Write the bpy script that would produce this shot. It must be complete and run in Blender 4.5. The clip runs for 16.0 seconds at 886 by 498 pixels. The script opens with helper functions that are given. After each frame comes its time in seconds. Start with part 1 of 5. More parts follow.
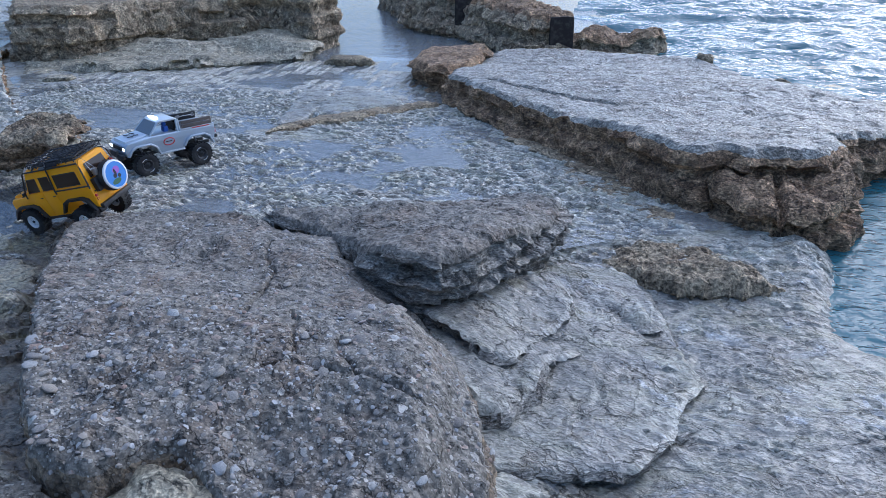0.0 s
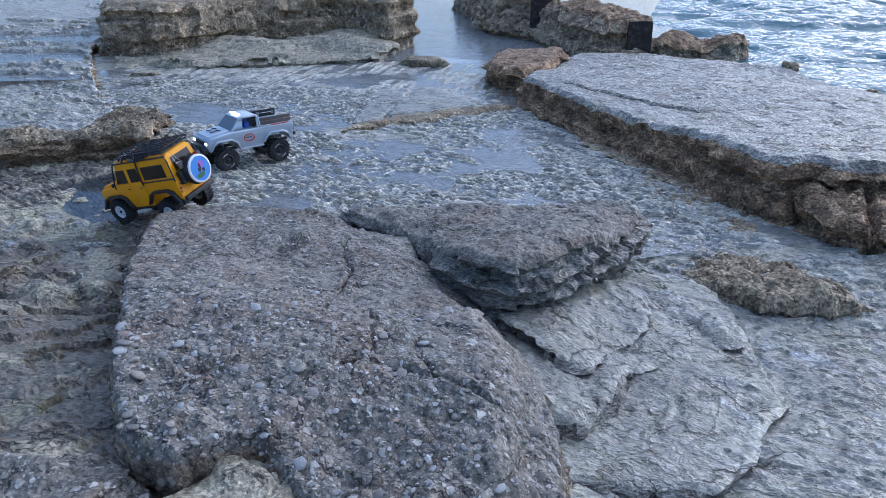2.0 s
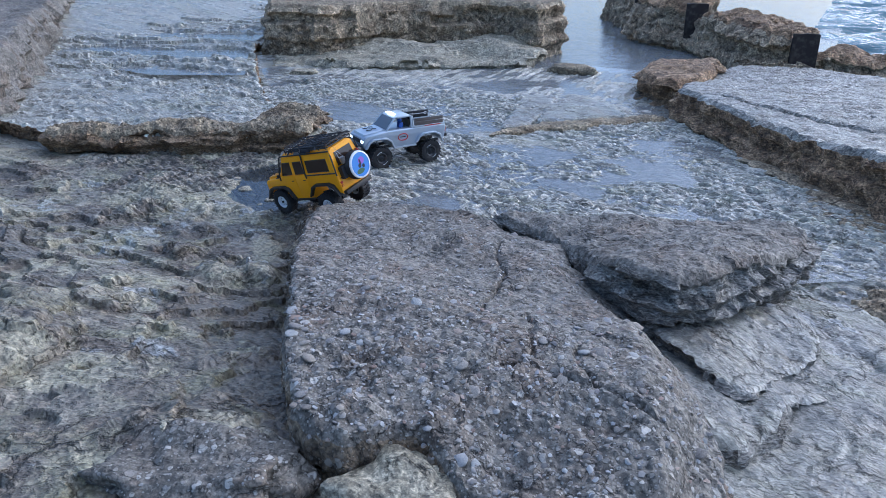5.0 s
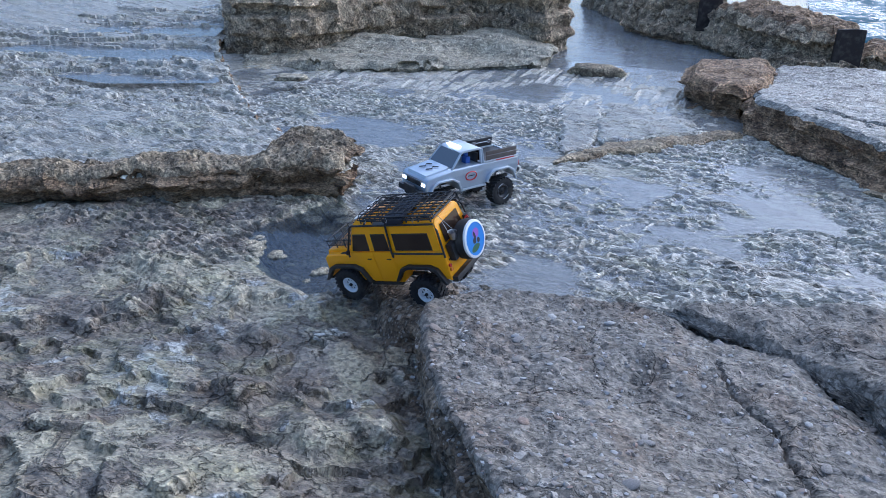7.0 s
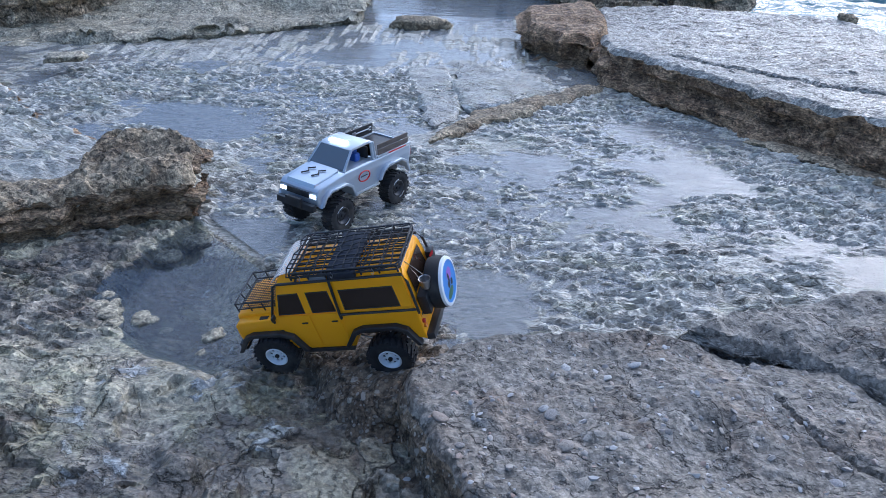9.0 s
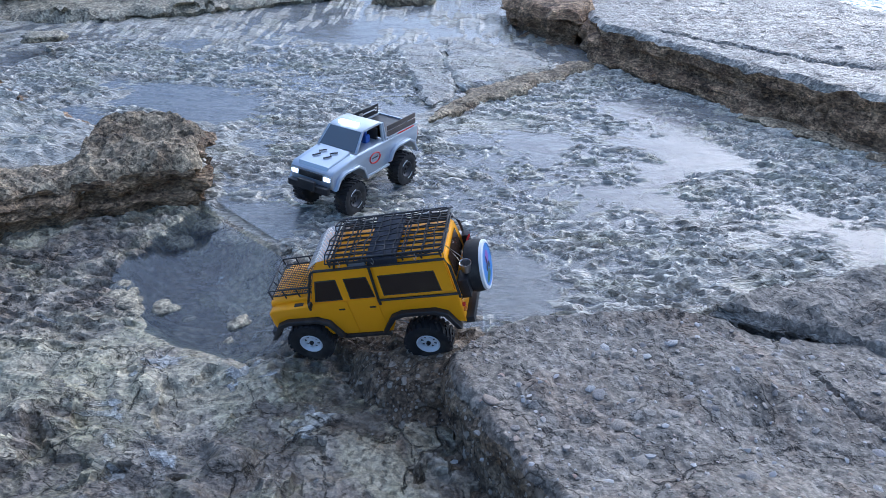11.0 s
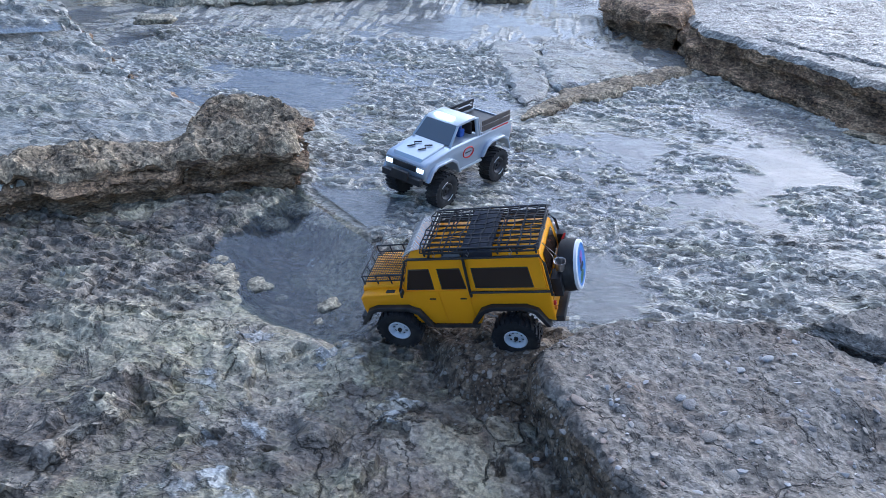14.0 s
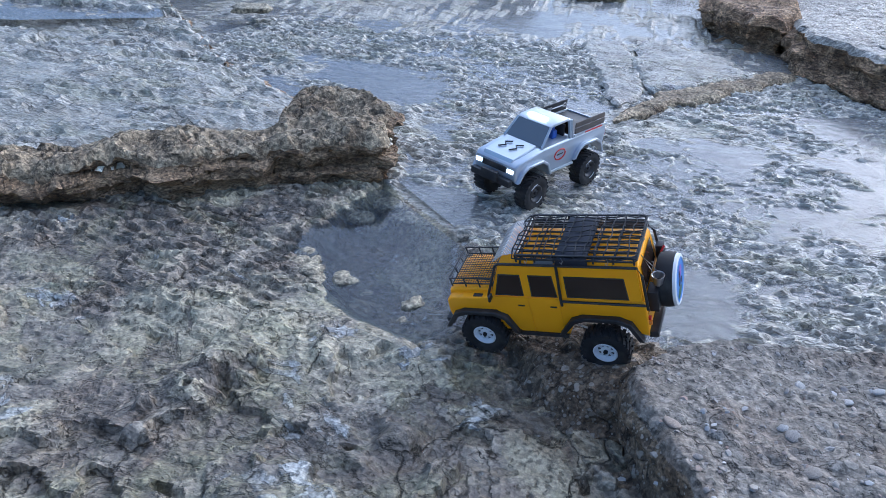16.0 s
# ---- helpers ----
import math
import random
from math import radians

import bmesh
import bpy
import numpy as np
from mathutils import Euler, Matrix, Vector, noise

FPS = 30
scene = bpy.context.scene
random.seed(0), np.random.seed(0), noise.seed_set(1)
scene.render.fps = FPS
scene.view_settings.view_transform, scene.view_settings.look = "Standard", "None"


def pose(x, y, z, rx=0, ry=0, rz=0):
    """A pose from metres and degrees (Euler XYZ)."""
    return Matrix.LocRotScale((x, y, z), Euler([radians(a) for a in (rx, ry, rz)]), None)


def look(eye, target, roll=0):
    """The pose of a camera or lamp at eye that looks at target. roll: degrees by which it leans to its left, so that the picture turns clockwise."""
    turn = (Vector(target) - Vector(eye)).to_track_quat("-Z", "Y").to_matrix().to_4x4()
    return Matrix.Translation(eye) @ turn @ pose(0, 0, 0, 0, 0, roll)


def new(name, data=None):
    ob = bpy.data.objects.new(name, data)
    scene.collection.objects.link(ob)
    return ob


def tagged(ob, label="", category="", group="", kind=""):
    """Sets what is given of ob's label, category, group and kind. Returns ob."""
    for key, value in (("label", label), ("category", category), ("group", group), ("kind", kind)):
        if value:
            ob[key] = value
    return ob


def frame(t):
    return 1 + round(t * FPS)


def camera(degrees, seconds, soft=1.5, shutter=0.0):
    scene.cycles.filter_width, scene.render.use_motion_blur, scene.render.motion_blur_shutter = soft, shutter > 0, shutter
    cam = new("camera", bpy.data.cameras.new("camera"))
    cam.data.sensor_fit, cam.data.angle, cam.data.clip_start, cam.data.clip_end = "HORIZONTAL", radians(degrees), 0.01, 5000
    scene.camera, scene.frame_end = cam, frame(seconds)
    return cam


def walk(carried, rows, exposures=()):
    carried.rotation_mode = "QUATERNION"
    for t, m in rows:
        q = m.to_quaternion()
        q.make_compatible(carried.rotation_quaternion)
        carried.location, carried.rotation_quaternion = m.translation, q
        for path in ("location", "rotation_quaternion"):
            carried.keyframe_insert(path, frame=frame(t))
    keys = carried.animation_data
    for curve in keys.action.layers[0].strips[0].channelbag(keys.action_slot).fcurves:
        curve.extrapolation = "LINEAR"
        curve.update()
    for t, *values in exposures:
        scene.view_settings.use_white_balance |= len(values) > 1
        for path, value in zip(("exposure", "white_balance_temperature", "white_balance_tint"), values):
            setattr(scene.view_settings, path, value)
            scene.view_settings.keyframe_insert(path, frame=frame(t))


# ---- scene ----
cam = camera(60.0, 16.0, soft=0.5)
PATH = [
    (0, (0.991, 0.071, 1.26), (0.573, 1.849, 0.445), -0.2),
    (0.5, (0.982, 0.071, 1.257), (0.55, 1.848, 0.447), -0.2),
    (1, (0.951, 0.07, 1.258), (0.48, 1.836, 0.447), -0.1),
    (1.5, (0.943, 0.073, 1.259), (0.419, 1.824, 0.447), 0.0),
    (2, (0.938, 0.071, 1.26), (0.366, 1.808, 0.449), -0.0),
    (2.5, (0.93, 0.067, 1.262), (0.315, 1.79, 0.455), -0.1),
    (3, (0.926, 0.063, 1.265), (0.272, 1.775, 0.464), -0.2),
    (3.5, (0.914, 0.053, 1.263), (0.211, 1.748, 0.469), -0.3),
    (4, (0.901, 0.042, 1.263), (0.139, 1.712, 0.469), -0.2),
    (4.5, (0.893, 0.035, 1.263), (0.075, 1.679, 0.47), -0.1),
    (5, (0.841, 0.026, 1.254), (-0.026, 1.643, 0.458), -0.0),
    (5.2, (0.771, 0.024, 1.245), (-0.118, 1.628, 0.446), -0.0),
    (7.3, (-0.35, 0.693, 1.224), (-0.917, 2.412, 0.374), 1.5),
    (7.5, (-0.415, 0.738, 1.213), (-0.904, 2.474, 0.349), 2.2),
    (8, (-0.521, 0.871, 1.212), (-0.948, 2.575, 0.256), 3.0),
    (8.5, (-0.596, 0.938, 1.233), (-1.003, 2.641, 0.267), 3.6),
    (9, (-0.839, 1.051, 1.218), (-0.94, 2.804, 0.261), 1.5),
    (9.2, (-0.945, 1.048, 1.204), (-0.964, 2.797, 0.236), 2.2),
    (11.3, (-1.014, 1.053, 1.232), (-1.016, 2.778, 0.221), 2.0),
    (11.5, (-1.016, 1.047, 1.232), (-1.026, 2.772, 0.22), 2.0),
    (12, (-1.019, 1.044, 1.232), (-1.054, 2.768, 0.219), 2.0),
    (12.5, (-1.026, 1.038, 1.233), (-1.091, 2.762, 0.222), 2.2),
    (13, (-1.035, 1.033, 1.229), (-1.132, 2.758, 0.222), 2.5),
    (13.5, (-1.052, 1.032, 1.227), (-1.192, 2.751, 0.213), 2.7),
    (14, (-1.064, 1.036, 1.224), (-1.25, 2.746, 0.203), 2.8),
    (14.5, (-1.083, 1.032, 1.223), (-1.319, 2.732, 0.197), 2.8),
    (15, (-1.087, 1.029, 1.226), (-1.363, 2.719, 0.193), 2.8),
    (15.5, (-1.11, 1.041, 1.223), (-1.428, 2.721, 0.185), 2.9),
    (16, (-1.117, 1.071, 1.219), (-1.483, 2.74, 0.178), 2.8),
]
walk(cam, [(t, look(eye, target, roll)) for t, eye, target, roll in PATH], exposures=[(0, 0.24, 4950, 11), (6, 0.36, 5000, 11), (13, 0.42, 5000, 11), (16, 0.48, 5060, 11)])


# ---- light: low, hidden sun and a wide evening sky ----
world = bpy.data.worlds.new("evening_sky")
world.use_nodes = True
scene.world = world
wn = world.node_tree.nodes
wl = world.node_tree.links
sky = wn.new("ShaderNodeTexSky")
sky.sky_type = "NISHITA"
sky.sun_disc = False
sky.sun_elevation = radians(32)
sky.sun_rotation = radians(30)
sky.air_density, sky.dust_density, sky.ozone_density = 1.0, 2.6, 1.6
wn["Background"].inputs["Strength"].default_value = 0.15
wl.new(sky.outputs["Color"], wn["Background"].inputs["Color"])

sun_data = bpy.data.lights.new("sun", "SUN")
sun_data.energy, sun_data.angle, sun_data.color = 1.25, radians(100), (1.0, 0.98, 0.95)
sun = new("sun", sun_data)
sun.matrix_world = look((2.2, 3.4, 6.2), (0, 0, 0))

# ---- materials ----
def material(name):
    m = bpy.data.materials.new(name)
    m.use_nodes = True
    return m, m.node_tree.nodes, m.node_tree.links, m.node_tree.nodes["Principled BSDF"]


def plain(name, colour, rough=0.5, metal=0.0, coat=0.0, grain=0.0, grain_scale=300.0, dirt=0.0, spec=0.5):
    """Paint, plastic, rubber or metal with a faint grain and patches of dust."""
    m, n, l, b = material(name)
    b.inputs["Roughness"].default_value = rough
    b.inputs["Metallic"].default_value = metal
    b.inputs["Coat Weight"].default_value = coat
    b.inputs["Specular IOR Level"].default_value = spec
    co = n.new("ShaderNodeTexCoord")
    big = n.new("ShaderNodeTexNoise")
    big.inputs["Scale"].default_value = 22
    big.inputs["Detail"].default_value = 8
    l.new(co.outputs["Object"], big.inputs["Vector"])
    ramp = n.new("ShaderNodeMapRange")
    ramp.inputs["From Min"].default_value, ramp.inputs["From Max"].default_value = 0.5, 0.75
    ramp.inputs["To Max"].default_value = dirt
    l.new(big.outputs["Fac"], ramp.inputs["Value"])
    mix = n.new("ShaderNodeMix")
    mix.data_type = "RGBA"
    mix.inputs["A"].default_value = (*colour, 1)
    mix.inputs["B"].default_value = (0.22, 0.19, 0.15, 1)
    l.new(ramp.outputs["Result"], mix.inputs["Factor"])
    l.new(mix.outputs["Result"], b.inputs["Base Color"])
    if grain:
        fine = n.new("ShaderNodeTexNoise")
        fine.inputs["Scale"].default_value = grain_scale
        l.new(co.outputs["Object"], fine.inputs["Vector"])
        bump = n.new("ShaderNodeBump")
        bump.inputs["Strength"].default_value = grain
        bump.inputs["Distance"].default_value = 0.001
        l.new(fine.outputs["Fac"], bump.inputs["Height"])
        l.new(bump.outputs["Normal"], b.inputs["Normal"])
    return m


def rock_material(name, dark, mid, light, brown=(0.10, 0.065, 0.035), brownness=0.5, rough=0.75, wet=0.0, pebble=0.0,
                  stretch=(1, 1, 1), stain=0.5, bump_size=0.012, green=0.0, turn=0.0, crack=0.8, chips=1.0, flaky=0.0, patch=0.0, contrast=1.0, crust=0.0, zone=None, rim=0.0, fine_crust=0.7, wrinkle=0.0, wrinkle_turn=0.75, patch_a=(0.34, 0.29, 0.19), patch_b=(0.44, 0.45, 0.46)):
    """Shore rock: three greys in two scales of noise, brown iron and weed stains, embedded pebbles, wet film in patches."""
    m, n, l, b = material(name)
    co = n.new("ShaderNodeTexCoord")
    mp = n.new("ShaderNodeMapping")
    mp.inputs["Scale"].default_value = stretch
    mp.inputs["Rotation"].default_value = (0, 0, turn)
    l.new(co.outputs["Object"], mp.inputs["Vector"])

    def tex(kind, scale, detail=8.0, rough_=0.62, dist=0.0):
        t = n.new("ShaderNodeTex" + kind)
        t.inputs["Scale"].default_value = scale
        if kind == "Noise":
            t.inputs["Detail"].default_value, t.inputs["Roughness"].default_value = detail, rough_
            t.inputs["Distortion"].default_value = dist
        l.new(mp.outputs["Vector"], t.inputs["Vector"])
        return t

    def ramp(src, a, c, lo=0.0, hi=1.0):
        r = n.new("ShaderNodeMapRange")
        r.inputs["From Min"].default_value, r.inputs["From Max"].default_value = a, c
        r.inputs["To Min"].default_value, r.inputs["To Max"].default_value = lo, hi
        l.new(src, r.inputs["Value"])
        return r.outputs["Result"]

    def mixc(f, a, c):
        x = n.new("ShaderNodeMix")
        x.data_type = "RGBA"
        if isinstance(f, float):
            x.inputs["Factor"].default_value = f
        else:
            l.new(f, x.inputs["Factor"])
        for sock, v in (("A", a), ("B", c)):
            if isinstance(v, tuple):
                x.inputs[sock].default_value = (*v, 1)
            else:
                l.new(v, x.inputs[sock])
        return x.outputs["Result"]

    def math_(op, a, c):
        x = n.new("ShaderNodeMath")
        x.operation = op
        for i, v in enumerate((a, c)):
            if isinstance(v, (int, float)):
                x.inputs[i].default_value = v
            else:
                l.new(v, x.inputs[i])
        return x.outputs[0]

    big = tex("Noise", 2.3, 6, 0.6, 0.6)
    med = tex("Noise", 15, 6, 0.58, 0.4)
    fine = tex("Noise", 80, 2, 0.5, 0.0)
    grit = tex("Noise", 230, 1, 0.5)
    soft = tex("Noise", 42, 2, 0.5)
    def warped(src, amount):
        wv = n.new("ShaderNodeVectorMath")
        wv.operation = "MULTIPLY_ADD"
        l.new(src, wv.inputs[0])
        wv.inputs[1].default_value = (amount, amount, amount)
        l.new(mp.outputs["Vector"], wv.inputs[2])
        return wv.outputs["Vector"]

    def cells(scale, vec, feature="F1"):
        t = n.new("ShaderNodeTexVoronoi")
        t.feature = feature
        t.inputs["Scale"].default_value = scale
        l.new(vec, t.inputs["Vector"])
        return t

    def split(src):
        t = n.new("ShaderNodeSeparateColor")
        l.new(src, t.inputs["Color"])
        return t.outputs

    # ground tone: patches, stains, growth and painted pit shade
    st = tex("Noise", 5.5, 7, 0.6, 0.8)
    col = mixc(ramp(med.outputs["Fac"], 0.36, 0.62), dark, mid)
    height = math_("ADD", math_("MULTIPLY", soft.outputs["Fac"], 0.5), math_("MULTIPLY", fine.outputs["Fac"], 0.15))
    height = math_("ADD", height, math_("MULTIPLY", med.outputs["Fac"], 0.7))
    tone = ramp(fine.outputs["Fac"], 0.40, 0.60, 1 - 0.38 * contrast, 1 + 0.42 * contrast)
    tone = math_("MULTIPLY", tone, ramp(grit.outputs["Fac"], 0.40, 0.60, 1 - 0.15 * contrast, 1 + 0.16 * contrast))
    # pits dent the bump and darken the tone with the shade they would hold
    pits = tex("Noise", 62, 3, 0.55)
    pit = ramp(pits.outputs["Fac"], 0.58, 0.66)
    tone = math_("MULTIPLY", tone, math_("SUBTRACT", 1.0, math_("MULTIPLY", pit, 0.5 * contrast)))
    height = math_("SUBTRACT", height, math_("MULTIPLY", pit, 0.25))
    if patch:
        pa = tex("Noise", 2.6, 6, 0.58, 0.7)
        pb = tex("Noise", 3.6, 7, 0.6, 1.1)
        pc = tex("Noise", 2.2, 8, 0.62, 0.6)
        worn = ramp(pc.outputs["Fac"], 0.50, 0.525)
        col = mixc(ramp(pa.outputs["Fac"], 0.47, 0.55, 0, patch), col, patch_a)
        pale = ramp(pb.outputs["Fac"], 0.60, 0.615, 0, patch)
        col = mixc(pale, col, patch_b)
        col = mixc(math_("MULTIPLY", worn, 0.9 * patch), col, tuple(c * 0.8 for c in dark))
        height = math_("ADD", height, math_("MULTIPLY", pale, 0.35))
        height = math_("SUBTRACT", height, math_("MULTIPLY", worn, 0.5))
    col = mixc(ramp(st.outputs["Fac"], 0.5, 0.62, 0, brownness), col, brown)
    if green:
        gr = tex("Noise", 3.4, 9, 0.7, 0.8)
        col = mixc(ramp(gr.outputs["Fac"], 0.5, 0.62, 0, green), col, (0.27, 0.26, 0.13))
    col = mixc(ramp(big.outputs["Fac"], 0.5, 0.72, 0, stain), col, tuple(c * 0.55 for c in mid))
    # crusts: thin light crests that wander over the surface
    if crust:
        for scale, width, amount in ((9, 0.045, 1.0), (24, 0.05, fine_crust)):
            wr = tex("Noise", scale, 3, 0.5, 0.8)
            gap = math_("ABSOLUTE", math_("SUBTRACT", wr.outputs["Fac"], 0.5), 0.0)
            crest = math_("MULTIPLY", ramp(gap, 0.0, width, 1, 0), ramp(st.outputs["Fac"], 0.40, 0.52, 0.15, 1.0))
            tone = math_("MULTIPLY", tone, math_("ADD", 1 - 0.12 * crust * amount, math_("MULTIPLY", crest, 0.62 * crust * amount)))
            height = math_("ADD", height, math_("MULTIPLY", crest, 0.40 * crust * amount))
    # fine wrinkles, drawn out one way
    if wrinkle:
        wm = n.new("ShaderNodeMapping")
        wm.inputs["Scale"].default_value = (1, 1.7, 1)
        wm.inputs["Rotation"].default_value = (0, 0, wrinkle_turn)
        l.new(warped(soft.outputs["Color"], 0.02), wm.inputs["Vector"])
        for scale, amount in ((11, 1.0), (24, 0.5)):
            wt = n.new("ShaderNodeTexNoise")
            wt.inputs["Scale"].default_value, wt.inputs["Detail"].default_value = scale, 3
            l.new(wm.outputs["Vector"], wt.inputs["Vector"])
            fold = ramp(math_("ABSOLUTE", math_("SUBTRACT", wt.outputs["Fac"], 0.5), 0.0), 0.0, 0.12, 1, 0)
            if patch:
                fold = math_("MULTIPLY", fold, ramp(worn, 0.0, 1.0, 0.25, 1.0))
            height = math_("ADD", height, math_("MULTIPLY", fold, 0.55 * wrinkle * amount))
            tone = math_("MULTIPLY", tone, math_("ADD", 1 - 0.16 * wrinkle, math_("MULTIPLY", fold, 0.42 * wrinkle * amount)))
    # chips in lighter and darker tones
    for scale, amount in ((22, 1.0), (58, 0.6)):
        cs = split(cells(scale, warped(soft.outputs["Color"], 1.6 / scale)).outputs["Color"])
        tone = math_("MULTIPLY", tone, ramp(cs["Red"], 0.0, 1.0, 1 - 0.22 * chips, 1 + 0.22 * chips))
        height = math_("ADD", height, math_("MULTIPLY", cs["Blue"], 0.20 * amount * chips))
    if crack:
        # cracks cut the bump, and their inner shade is drawn as dark tone
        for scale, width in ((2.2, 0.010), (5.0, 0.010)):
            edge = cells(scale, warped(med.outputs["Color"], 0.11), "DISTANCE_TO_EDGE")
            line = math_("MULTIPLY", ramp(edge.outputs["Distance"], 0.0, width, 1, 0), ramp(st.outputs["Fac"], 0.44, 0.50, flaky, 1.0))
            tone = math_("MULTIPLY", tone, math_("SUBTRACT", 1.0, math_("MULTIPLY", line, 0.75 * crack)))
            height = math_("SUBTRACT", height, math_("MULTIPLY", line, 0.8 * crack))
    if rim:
        # pale crests and broken edges, with edge light painted into the tone by pointiness
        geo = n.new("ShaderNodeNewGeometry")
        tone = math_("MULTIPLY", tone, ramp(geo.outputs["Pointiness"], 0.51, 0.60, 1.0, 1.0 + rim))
    grey = n.new("ShaderNodeCombineColor")
    for channel in ("Red", "Green", "Blue"):
        l.new(tone, grey.inputs[channel])
    mul = n.new("ShaderNodeMix")
    mul.data_type, mul.blend_type = "RGBA", "MULTIPLY"
    mul.inputs["Factor"].default_value = 1.0
    l.new(col, mul.inputs["A"])
    l.new(grey.outputs["Color"], mul.inputs["B"])
    col = mul.outputs["Result"]
    if pebble:
        reach = 1.0
        if zone:
            xyz = n.new("ShaderNodeSeparateXYZ")
            l.new(co.outputs["Object"], xyz.inputs[0])
            reach = ramp(math_("ADD", xyz.outputs["Y"], math_("MULTIPLY", big.outputs["Fac"], 0.9)), zone[0] + 0.45, zone[1] + 0.45, 1.0, 0.25)
        for scale, amount in ((30, 1.0), (62, 0.8), (120, 0.7)):
            vo = cells(scale, warped(soft.outputs["Color"], 0.6 / scale))
            hue = split(vo.outputs["Color"])
            pick = math_("MULTIPLY", ramp(vo.outputs["Distance"], 0.30, 0.36, 1, 0), ramp(hue["Red"], 0.5, 0.55, 0, pebble * amount))
            pick = math_("MULTIPLY", pick, reach)
            col = mixc(pick, col, mixc(hue["Green"], tuple(c * 0.6 for c in mid), tuple(min(1, c * 1.2) for c in light)))
            height = math_("ADD", height, math_("MULTIPLY", pick, 0.35))
    l.new(col, b.inputs["Base Color"])
    w = tex("Noise", 4.2, 6, 0.6, 0.5)
    l.new(ramp(w.outputs["Fac"], 0.36, 0.6, rough, rough * (1 - wet) + 0.14 * wet), b.inputs["Roughness"])
    b.inputs["Specular IOR Level"].default_value = 0.45 + 0.25 * wet
    bump = n.new("ShaderNodeBump")
    bump.inputs["Strength"].default_value = 1.0
    bump.inputs["Distance"].default_value = bump_size
    l.new(height, bump.inputs["Height"])
    l.new(bump.outputs["Normal"], b.inputs["Normal"])
    return m


def water_material(name, tint, body_share, rough=0.03, bump_scale=18.0, bump_amount=0.002, stretch=(1, 1, 1), body=None):
    """Water: gloss by Fresnel over a clear, tinted layer mixed with a body colour (cloudy depth in sea and pool,
    painted sky sheen on film and pond).
    """
    m, n, l, b = material(name)
    out = n["Material Output"]
    n.remove(b)
    co = n.new("ShaderNodeTexCoord")
    mp = n.new("ShaderNodeMapping")
    mp.inputs["Scale"].default_value = stretch
    l.new(co.outputs["Object"], mp.inputs["Vector"])
    t = n.new("ShaderNodeTexNoise")
    t.inputs["Scale"].default_value, t.inputs["Detail"].default_value = bump_scale, 4
    l.new(mp.outputs["Vector"], t.inputs["Vector"])
    bump = n.new("ShaderNodeBump")
    bump.inputs["Strength"].default_value, bump.inputs["Distance"].default_value = 1.0, bump_amount
    l.new(t.outputs["Fac"], bump.inputs["Height"])
    gloss = n.new("ShaderNodeBsdfGlossy")
    gloss.inputs["Roughness"].default_value = rough
    l.new(bump.outputs["Normal"], gloss.inputs["Normal"])
    clear = n.new("ShaderNodeBsdfTransparent")
    clear.inputs["Color"].default_value = (*tint, 1)
    body_diffuse = n.new("ShaderNodeBsdfDiffuse")
    body_diffuse.inputs["Color"].default_value = (*(body or tint), 1)
    under = n.new("ShaderNodeMixShader")
    under.inputs["Fac"].default_value = body_share
    l.new(clear.outputs[0], under.inputs[1])
    l.new(body_diffuse.outputs[0], under.inputs[2])
    fr = n.new("ShaderNodeFresnel")
    fr.inputs["IOR"].default_value = 1.34
    l.new(bump.outputs["Normal"], fr.inputs["Normal"])
    mix = n.new("ShaderNodeMixShader")
    l.new(fr.outputs[0], mix.inputs["Fac"])
    l.new(under.outputs[0], mix.inputs[1])
    l.new(gloss.outputs[0], mix.inputs[2])
    l.new(mix.outputs[0], out.inputs["Surface"])
    return m


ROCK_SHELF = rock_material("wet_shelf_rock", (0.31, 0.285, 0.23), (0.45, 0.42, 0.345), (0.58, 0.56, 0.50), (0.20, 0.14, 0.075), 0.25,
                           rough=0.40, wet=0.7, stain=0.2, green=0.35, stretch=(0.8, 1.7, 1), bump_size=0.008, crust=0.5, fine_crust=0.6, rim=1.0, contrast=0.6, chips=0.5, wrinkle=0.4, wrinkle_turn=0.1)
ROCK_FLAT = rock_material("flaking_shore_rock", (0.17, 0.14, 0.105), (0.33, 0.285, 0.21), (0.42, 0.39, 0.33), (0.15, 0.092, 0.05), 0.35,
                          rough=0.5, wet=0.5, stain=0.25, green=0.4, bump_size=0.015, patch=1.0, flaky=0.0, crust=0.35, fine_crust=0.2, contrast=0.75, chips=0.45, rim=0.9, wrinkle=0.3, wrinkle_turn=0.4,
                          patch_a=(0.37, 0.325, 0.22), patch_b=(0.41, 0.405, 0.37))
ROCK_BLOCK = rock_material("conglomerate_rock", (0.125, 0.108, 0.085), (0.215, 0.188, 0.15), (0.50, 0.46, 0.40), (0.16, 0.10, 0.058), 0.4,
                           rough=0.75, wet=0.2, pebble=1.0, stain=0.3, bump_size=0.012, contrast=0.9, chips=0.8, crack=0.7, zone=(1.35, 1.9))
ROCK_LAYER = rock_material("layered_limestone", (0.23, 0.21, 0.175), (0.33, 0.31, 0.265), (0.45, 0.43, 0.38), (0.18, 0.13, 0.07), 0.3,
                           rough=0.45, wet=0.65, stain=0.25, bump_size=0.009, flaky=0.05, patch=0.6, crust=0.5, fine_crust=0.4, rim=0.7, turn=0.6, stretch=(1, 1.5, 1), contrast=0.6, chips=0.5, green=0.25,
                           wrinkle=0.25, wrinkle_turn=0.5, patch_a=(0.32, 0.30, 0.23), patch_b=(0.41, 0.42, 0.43))
